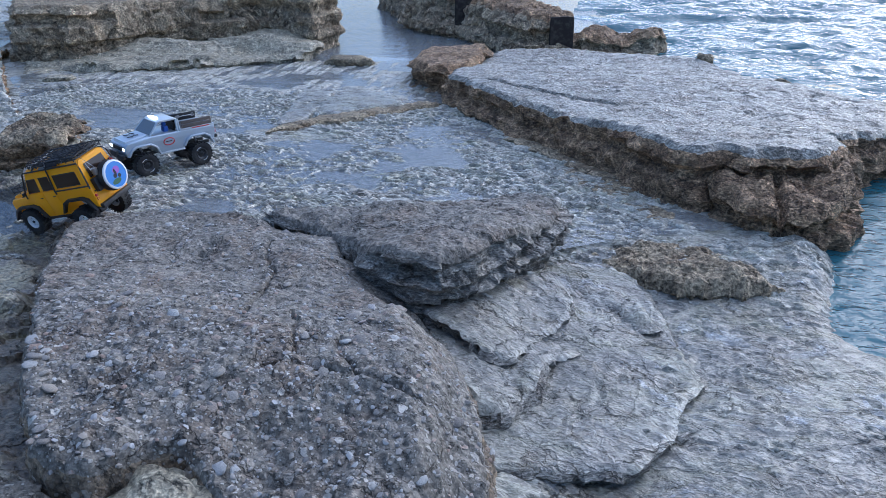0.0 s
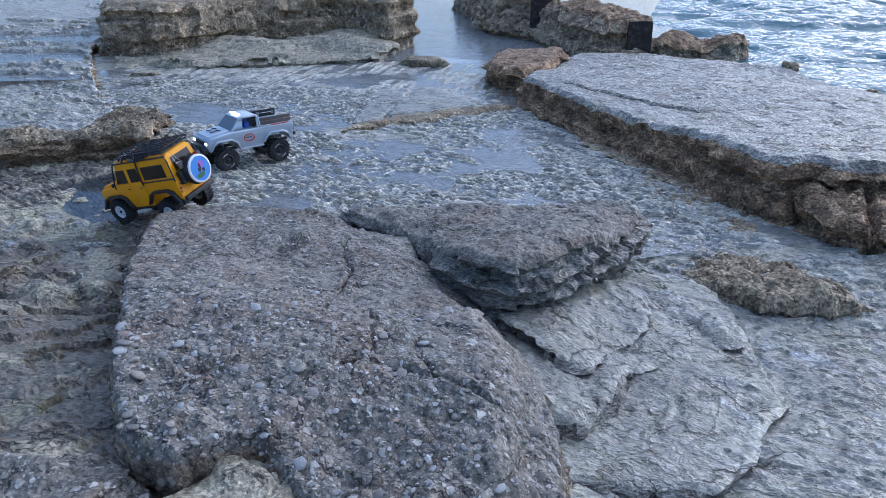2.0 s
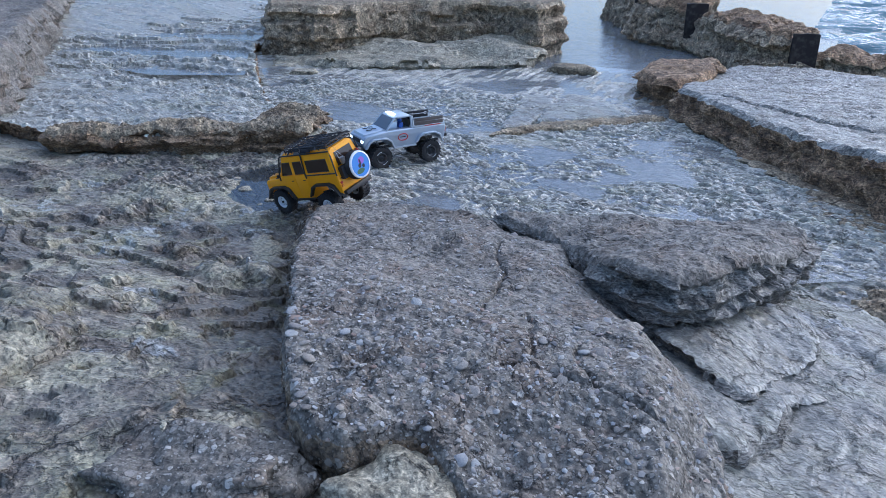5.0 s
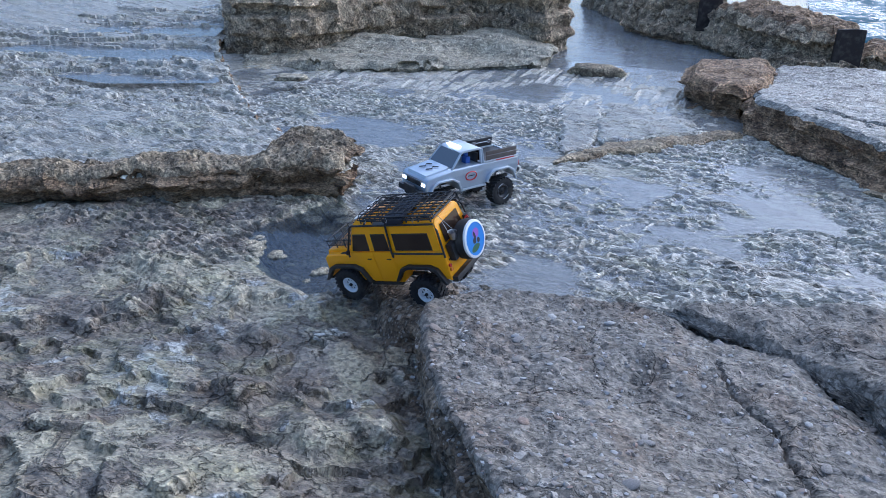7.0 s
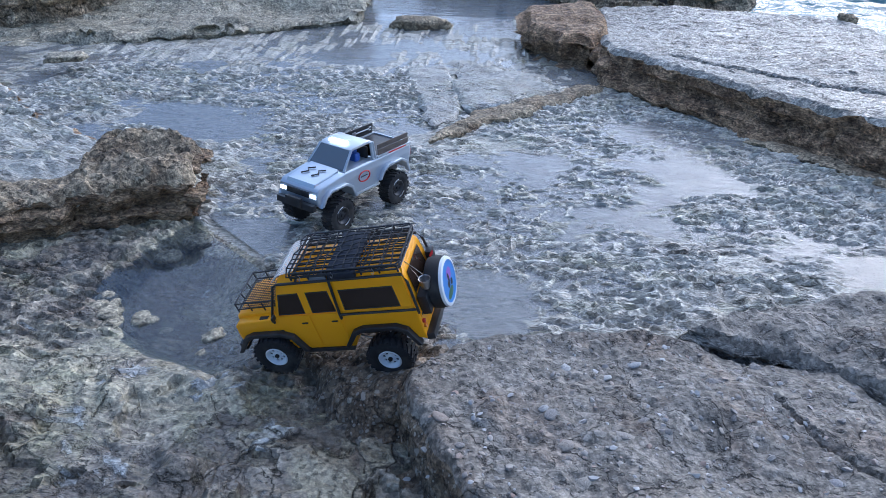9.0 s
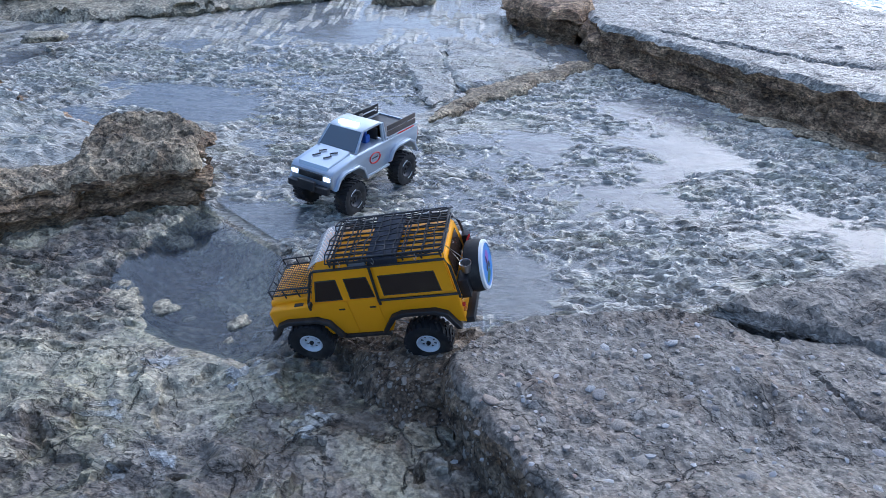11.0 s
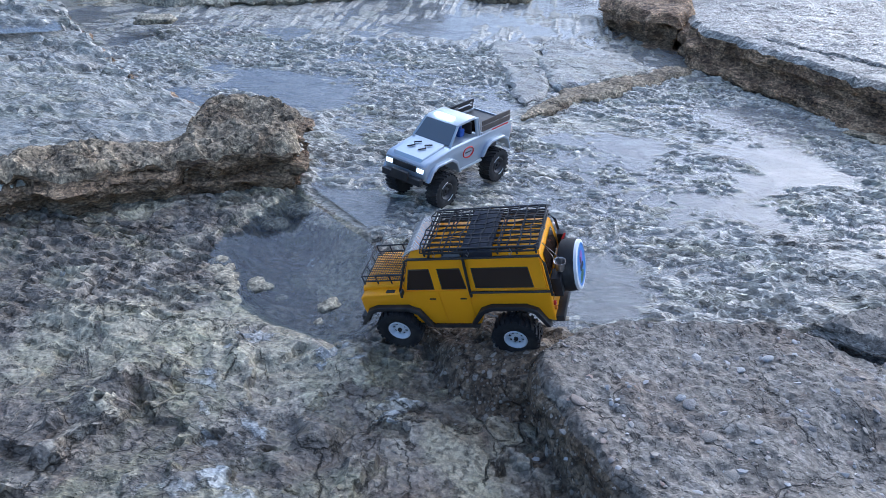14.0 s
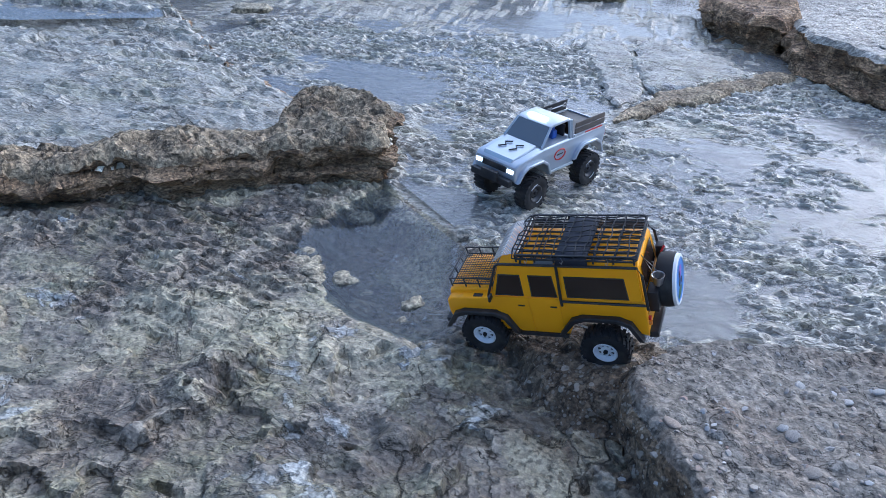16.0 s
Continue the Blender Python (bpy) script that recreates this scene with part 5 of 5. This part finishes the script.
    for i in range(16):
        f = i / 15
        x = 0.100 - 0.074 * f
        z = 0.318 + 0.022 * min(1, f / 0.4) + 0.010 * max(0, (f - 0.4) / 0.6)
        gauze.append([(x, -0.070, z), (x, 0.070, z)])
    part("gauze_sheet", tubes(0.0011, *gauze, seg=4), MESH_SHEET, car, "pale perforated metal gauze over the roof front")
    # roof rack
    rk = []
    for z in (0.338, 0.352):
        rk.append([(0.030, -0.082, z), (0.030, 0.082, z), (-0.258, 0.082, z), (-0.266, 0.074, z), (-0.266, -0.074, z), (-0.258, -0.082, z), (0.030, -0.082, z)])
    for i in range(8):
        yy = -0.070 + 0.02 * i
        rk.append([(0.030, yy, 0.338), (-0.266, yy, 0.338)])
    for i in range(7):
        x = 0.030 - 0.0485 * i
        rk.append([(x, -0.082, 0.337), (x, 0.082, 0.337)])
        for yy in (-0.082, 0.082):
            rk.append([(x, yy, 0.330), (x, yy, 0.352)])
    rack = part("roof_rack", tubes(0.0026, rk[0], rk[1]), BLACK, car, "black tubular roof rack")
    for line in rk[2:]:
        part("rack_bar", tubes(0.0026, line), BLACK, rack)
    rng = random.Random(4)
    nodes = [[(0.036 - 0.0255 * i + rng.uniform(-0.004, 0.004), -0.088 + 0.0195 * j + rng.uniform(-0.003, 0.003), (0.356 if 0 < j < 9 else 0.346) + rng.uniform(-0.002, 0.004)) for j in range(10)] for i in range(13)]
    cords = [row for row in nodes] + [[nodes[i][j] for i in range(13)] for j in range(10)]
    part("cargo_net", tubes(0.0018, *cords, seg=5), NET, car, "black cord cargo net")
    for x, yy in ((0.0, 0.09), (-0.09, 0.09), (-0.2, 0.09), (-0.262, 0.06), (-0.268, 0.0), (-0.262, -0.06)):
        part("hook", tubes(0.0012, [(x, yy, 0.352), (x - 0.004, yy * 1.03, 0.344), (x, yy * 1.05, 0.336), (x + 0.004, yy * 1.03, 0.341)]), STEEL, car, "bright wire hook")
    part("folded_tarp", boxes((-0.150, -0.072, -0.078, 0.078, 0.341, 0.352), bevel=0.004), TARP, car, "dark folded tarp under the net")
    part("side_bag", boxes((-0.150, -0.076, 0.079, 0.090, 0.328, 0.346), bevel=0.003), TARP, car)
    # rear door load
    spare = new("spare_wheel")
    spare.parent = car
    spare.matrix_basis = Matrix.Translation((-0.312, -0.012, 0.210))
    t = lathe([(0.020, -0.022), (0.058, -0.024), (0.066, -0.018), (0.069, 0), (0.066, 0.018), (0.058, 0.022), (0.020, 0.022)], 36, "X")
    part("tyre", t, RUBBER, spare)
    part("cover_ring", lathe([(0.056, -0.0235), (0.056, -0.029), (0.064, -0.027), (0.065, -0.020)], 36, "X"), WHITE, spare, "white cover rim")
    part("cover_disc", lathe([(0.0006, -0.0235), (0.056, -0.0235), (0.056, -0.0275), (0.0006, -0.0275)], 36, "X"), PRINT_BLUE, spare, "blue and violet printed cover")
    for yy, zz, a, b_, mt in ((-0.010, 0.016, 0.020, 0.017, PRINT_VIOLET), (0.012, -0.028, 0.026, 0.012, PRINT_GREEN), (0.008, -0.004, 0.010, 0.010, TARP), (-0.014, -0.012, 0.009, 0.009, TARP), (0.0, 0.010, 0.006, 0.016, TARP)):
        pm = bmesh.new()
        bmesh.ops.create_circle(pm, cap_ends=True, radius=1, segments=14)
        bmesh.ops.transform(pm, matrix=Matrix.Translation((-0.0279 - 0.0002 * (mt == TARP), yy, zz)) @ Matrix.Rotation(radians(-90), 4, "Y") @ Matrix.Diagonal((b_, a, 1, 1)), verts=pm.verts)
        part("printed_shape", pm, mt, spare)
    part("carrier_box", boxes((-0.302, -0.276, 0.030, 0.072, 0.176, 0.236), bevel=0.003), BLACK, car, "black box on the rear door")
    bucket = part("bucket", lathe([(0.0006, 0.0), (0.0105, 0.0), (0.0145, 0.027), (0.0155, 0.028), (0.0135, 0.027), (0.0095, 0.002), (0.0006, 0.002)], 20), STEEL, car, "small galvanised bucket hung from the rack")
    bucket.matrix_basis = Matrix.Translation((-0.300, 0.048, 0.246)) @ Matrix.Rotation(radians(90), 4, "X") @ Matrix.Rotation(radians(8), 4, "Z")
    part("bucket_wire", tubes(0.0009, [(-0.300, 0.062, 0.272), (-0.292, 0.060, 0.300), (-0.272, 0.056, 0.340), (-0.292, 0.046, 0.300), (-0.300, 0.034, 0.272)]), STEEL, car)
    part("red_shackle", tubes(0.0030, [(-0.290, -0.062, 0.252), (-0.296, -0.070, 0.262), (-0.300, -0.062, 0.272), (-0.294, -0.052, 0.264)]), RED, car, "red tow shackle")
    part("jerry_can", boxes((-0.296, -0.277, -0.088, -0.064, 0.222, 0.270), bevel=0.003), BLACK, car)
    # running gear
    part("chassis_rail", boxes((-0.26, 0.25, 0.030, 0.040, 0.094, 0.108)), BLACK, car)
    part("chassis_rail", boxes((-0.26, 0.25, -0.040, -0.030, 0.094, 0.108)), BLACK, car)
    part("gearbox", boxes((-0.05, 0.05, -0.028, 0.028, 0.076, 0.112), bevel=0.006), BLACK, car)
    part("inner_floor", boxes((-0.270, 0.245, -0.080, 0.080, 0.162, 0.168)), BLACK, car)
    for cx, droop in ((0.162, 0.0), (-0.162, 0.0)):
        part("axle", tubes(0.009, [(cx, -0.085, 0.066), (cx, 0.085, 0.094 if cx > 0 else 0.066)], seg=10), BLACK, car)
        part("axle_housing", boxes((cx - 0.018, cx + 0.018, -0.012, 0.026, 0.055, 0.093), bevel=0.006), BLACK, car)
        for side in (1, -1):
            part("shock_absorber", tubes(0.006, [(cx - 0.02, side * 0.055, 0.074), (cx - 0.035 * (1 if cx > 0 else -1), side * 0.048, 0.150)], seg=8), STEEL, car, "steel shock absorber")
            part("suspension_link", tubes(0.0032, [(cx, side * 0.05, 0.06), (cx * 0.25, side * 0.034, 0.094)]), STEEL, car)
    for cx in (0.162, -0.162):
        for side in (1, -1):
            m = Matrix.Translation((cx, side * 0.094, 0.096 if (cx > 0 and side > 0) else 0.064))
            if side < 0:
                m = m @ Matrix.Rotation(math.pi, 4, "Z")
            make_wheel(car, m, WHITE, "white eight-hole steel rim")
    return tagged(car, "yellow model off-road truck with black roof rack and white rims", "model truck")


def silver_truck():
    car = new("model_pickup")
    k = 0.157
    arch_f = [(k + a, b) for a, b in ((-0.086, 0.108), (-0.066, 0.146), (-0.036, 0.164), (0.036, 0.164), (0.064, 0.150), (0.082, 0.122))]
    arch_r = [(-k + a, b) for a, b in ((-0.080, 0.120), (-0.064, 0.148), (-0.036, 0.162), (0.036, 0.162), (0.064, 0.148), (0.084, 0.108))]
    outline = [(0.250, 0.124), (0.256, 0.150), (0.252, 0.176), (0.236, 0.190), (0.112, 0.206), (-0.060, 0.208), (-0.262, 0.208), (-0.268, 0.180), (-0.258, 0.128)]
    outline += arch_r + arch_f
    part("lower_body", prism(outline, -0.092, 0.092, 0.008), SILVER, car, "silver-blue pickup body")
    part("bonnet", prism([(0.246, 0.178), (0.238, 0.196), (0.120, 0.214), (0.112, 0.196)], -0.066, 0.066, 0.006), SILVER, car)
    # cab: pillars, roof and panes
    part("roof", prism([(0.058, 0.268), (0.046, 0.276), (-0.040, 0.279), (-0.056, 0.272), (-0.054, 0.266), (0.054, 0.264)], -0.074, 0.074, 0.004), SILVER_TOP, car, "pale silver cab roof")
    for side in (1, -1):
        s_ = side
        part("pillar", tubes(0.0050, [(0.112, s_ * 0.084, 0.206), (0.056, s_ * 0.072, 0.268)], seg=8), SILVER, car)
        part("pillar", tubes(0.0060, [(-0.046, s_ * 0.086, 0.206), (-0.048, s_ * 0.073, 0.270)], seg=8), SILVER, car)
        part("pillar", tubes(0.0060, [(-0.060, s_ * 0.086, 0.206), (-0.056, s_ * 0.073, 0.270)], seg=8), SILVER, car)
        arch = [(k + a, b) for a, b in ((0.092, 0.122), (0.070, 0.158), (0.040, 0.173), (-0.040, 0.173), (-0.072, 0.154), (-0.094, 0.106), (-0.084, 0.106), (-0.064, 0.146), (-0.036, 0.163), (0.036, 0.163), (0.062, 0.150), (0.080, 0.122))]
        y0, y1 = (0.086, 0.106) if side > 0 else (-0.106, -0.086)
        part("wheel_arch_flare", prism(arch, y0, y1, 0.003), SILVER, car)
        part("wheel_arch_flare", prism([(x - 2 * k, z) for x, z in arch], y0, y1, 0.003), SILVER, car)
        part("sill", boxes((-0.074, 0.072, s_ * 0.092 - 0.008, s_ * 0.092 + 0.004, 0.103, 0.111), bevel=0.002), SILVER_TOP, car, "pale silver sill")
        boards = boxes((-0.250, -0.072, s_ * 0.088 - 0.002, s_ * 0.088 + 0.002, 0.216, 0.236), (-0.250, -0.072, s_ * 0.086 - 0.002, s_ * 0.086 + 0.002, 0.238, 0.256), bevel=0.001)
        part("side_board", boards, WOOD if side > 0 else BLACK, car, "grey wooden bed boards" if side > 0 else "black bed board")
        part("bed_rail", boxes((-0.262, -0.064, s_ * 0.089 - 0.004, s_ * 0.089 + 0.004, 0.207, 0.215), bevel=0.001), SILVER_TOP, car)
        part("red_bar", boxes((-0.232, -0.128, s_ * 0.0935 - 0.0006, s_ * 0.0935 + 0.0006, 0.2085, 0.2135), bevel=0), RED, car, "red bar of small characters")
        ring = [(0.012 + 0.030 * math.cos(a * math.pi / 12), s_ * 0.0926, 0.163 + 0.019 * math.sin(a * math.pi / 12)) for a in range(24)]
        em = bmesh.new()
        tube(em, ring, 0.0028, 5, closed=True)
        part("door_emblem", em, RED, car, "red oval emblem")
        part("emblem_bar", boxes((-0.006, 0.030, s_ * 0.0924 - 0.0006, s_ * 0.0924 + 0.0006, 0.162, 0.166), bevel=0), BLACK, car)
        head = part("headlight", boxes((0.250, 0.257, s_ * 0.070 - 0.014, s_ * 0.070 + 0.014, 0.152, 0.166), bevel=0.002), LAMP_LIT, car, "lit rectangular headlight")
        part("tail_light", boxes((-0.270, -0.264, s_ * 0.080 - 0.008, s_ * 0.080 + 0.008, 0.160, 0.186), bevel=0.002), RED, car)
    shovel = tubes(0.0026, [(-0.225, -0.0838, 0.238), (-0.150, -0.0838, 0.238)])
    tube(shovel, [(-0.225, -0.0838, 0.232), (-0.238, -0.0838, 0.232), (-0.238, -0.0838, 0.244), (-0.225, -0.0838, 0.244)], 0.0022)
    box(shovel, -0.150, -0.126, -0.085, -0.0825, 0.230, 0.246, 0.001)
    part("shovel", shovel, STEEL, car, "pale toy shovel on the bed board")
    part("bed_floor", boxes((-0.258, -0.064, -0.084, 0.084, 0.196, 0.2095)), BLACK, car)
    part("tailgate", boxes((-0.266, -0.258, -0.086, 0.086, 0.150, 0.214), bevel=0.002), SILVER, car)
    part("windscreen", slab_poly([(0.110, -0.078, 0.210), (0.110, 0.078, 0.210), (0.058, 0.068, 0.266), (0.058, -0.068, 0.266)], 0.0012), CLEAR_PANE, car, "pale reflecting windscreen")
    part("rear_window", slab_poly([(-0.060, 0.070, 0.212), (-0.060, -0.070, 0.212), (-0.056, -0.066, 0.262), (-0.056, 0.066, 0.262)], 0.0012), GLASS, car)
    part("seat", boxes((-0.050, 0.030, -0.075, 0.075, 0.170, 0.206), (-0.050, -0.038, -0.06, 0.06, 0.2, 0.25), bevel=0.004), BLACK, car, "black interior")
    lb = boxes((0.030, 0.052, -0.040, 0.040, 0.279, 0.288), bevel=0.003)
    part("light_bar", lb, LAMP_LIT, car, "lit white roof light bar")
    part("grille", boxes((0.252, 0.2575, -0.052, 0.052, 0.150, 0.170)), BLACK, car)
    part("front_bumper", boxes((0.256, 0.276, -0.086, 0.086, 0.110, 0.134), (0.270, 0.284, -0.036, 0.036, 0.116, 0.150), bevel=0.003), BLACK, car)
    part("rear_bumper", boxes((-0.284, -0.266, -0.080, 0.080, 0.128, 0.146), bevel=0.003), BLACK, car)
    for s_ in (-0.024, 0.024):
        part("bonnet_strap", tubes(0.0026, [(0.200, s_ - 0.012, 0.205), (0.180, s_ + 0.006, 0.209), (0.165, s_ - 0.010, 0.211), (0.150, s_ + 0.012, 0.214)]), BLACK, car, "black strap on the bonnet")
    part("chassis_rail", boxes((-0.25, 0.25, 0.028, 0.038, 0.096, 0.112)), BLACK, car)
    part("chassis_rail", boxes((-0.25, 0.25, -0.038, -0.028, 0.096, 0.112)), BLACK, car)
    part("inner_floor", boxes((-0.250, 0.240, -0.080, 0.080, 0.162, 0.168)), BLACK, car)
    for cx in (k, -k):
        part("axle", tubes(0.009, [(cx, -0.085, 0.064), (cx, 0.085, 0.064)], seg=10), BLACK, car)
        for s_ in (0.055, -0.055):
            part("shock_absorber", tubes(0.006, [(cx - 0.02, s_, 0.074), (cx, s_ * 0.9, 0.150)], seg=8), STEEL, car)
        for side in (1, -1):
            m = Matrix.Translation((cx, side * 0.094, 0.064))
            if side < 0:
                m = m @ Matrix.Rotation(math.pi, 4, "Z")
            make_wheel(car, m, DARK_RIM, "dark rim", white_marks=True)
    return tagged(car, "silver-blue model pickup with wooden bed boards and black tyres", "model truck")


def doll(parent_pose):
    bm = bmesh.new()
    bmesh.ops.create_uvsphere(bm, u_segments=12, v_segments=8, radius=0.013, matrix=Matrix.Translation((0.004, 0.036, 0.246)))
    box(bm, -0.012, 0.014, 0.020, 0.054, 0.205, 0.236, 0.006)
    me = bpy.data.meshes.new("driver_doll")
    bm.to_mesh(me)
    bm.free()
    me.materials.append(DOLL)
    ob = new("driver_doll", me)
    ob.matrix_world = parent_pose
    return tagged(ob, "small blue plastic doll sitting in the pickup", "doll")


truck_pose = pose(-1.151, 2.635, 0.050, 0, 0, 0) @ Matrix.Rotation(radians(170.2), 4, "Z") @ Matrix.Rotation(radians(14.5), 4, "Y") @ Matrix.Rotation(radians(-11.2), 4, "X") @ Matrix.Scale(0.90, 4)
yellow = yellow_truck()
yellow.matrix_basis = truck_pose
pickup_pose = pose(-1.33, 3.54, 0.004, 0, 0, 0) @ Matrix.Rotation(radians(239), 4, "Z") @ Matrix.Rotation(radians(-0.5), 4, "Y") @ Matrix.Scale(0.96, 4)
pickup = silver_truck()
pickup.matrix_basis = pickup_pose
doll(pickup_pose)
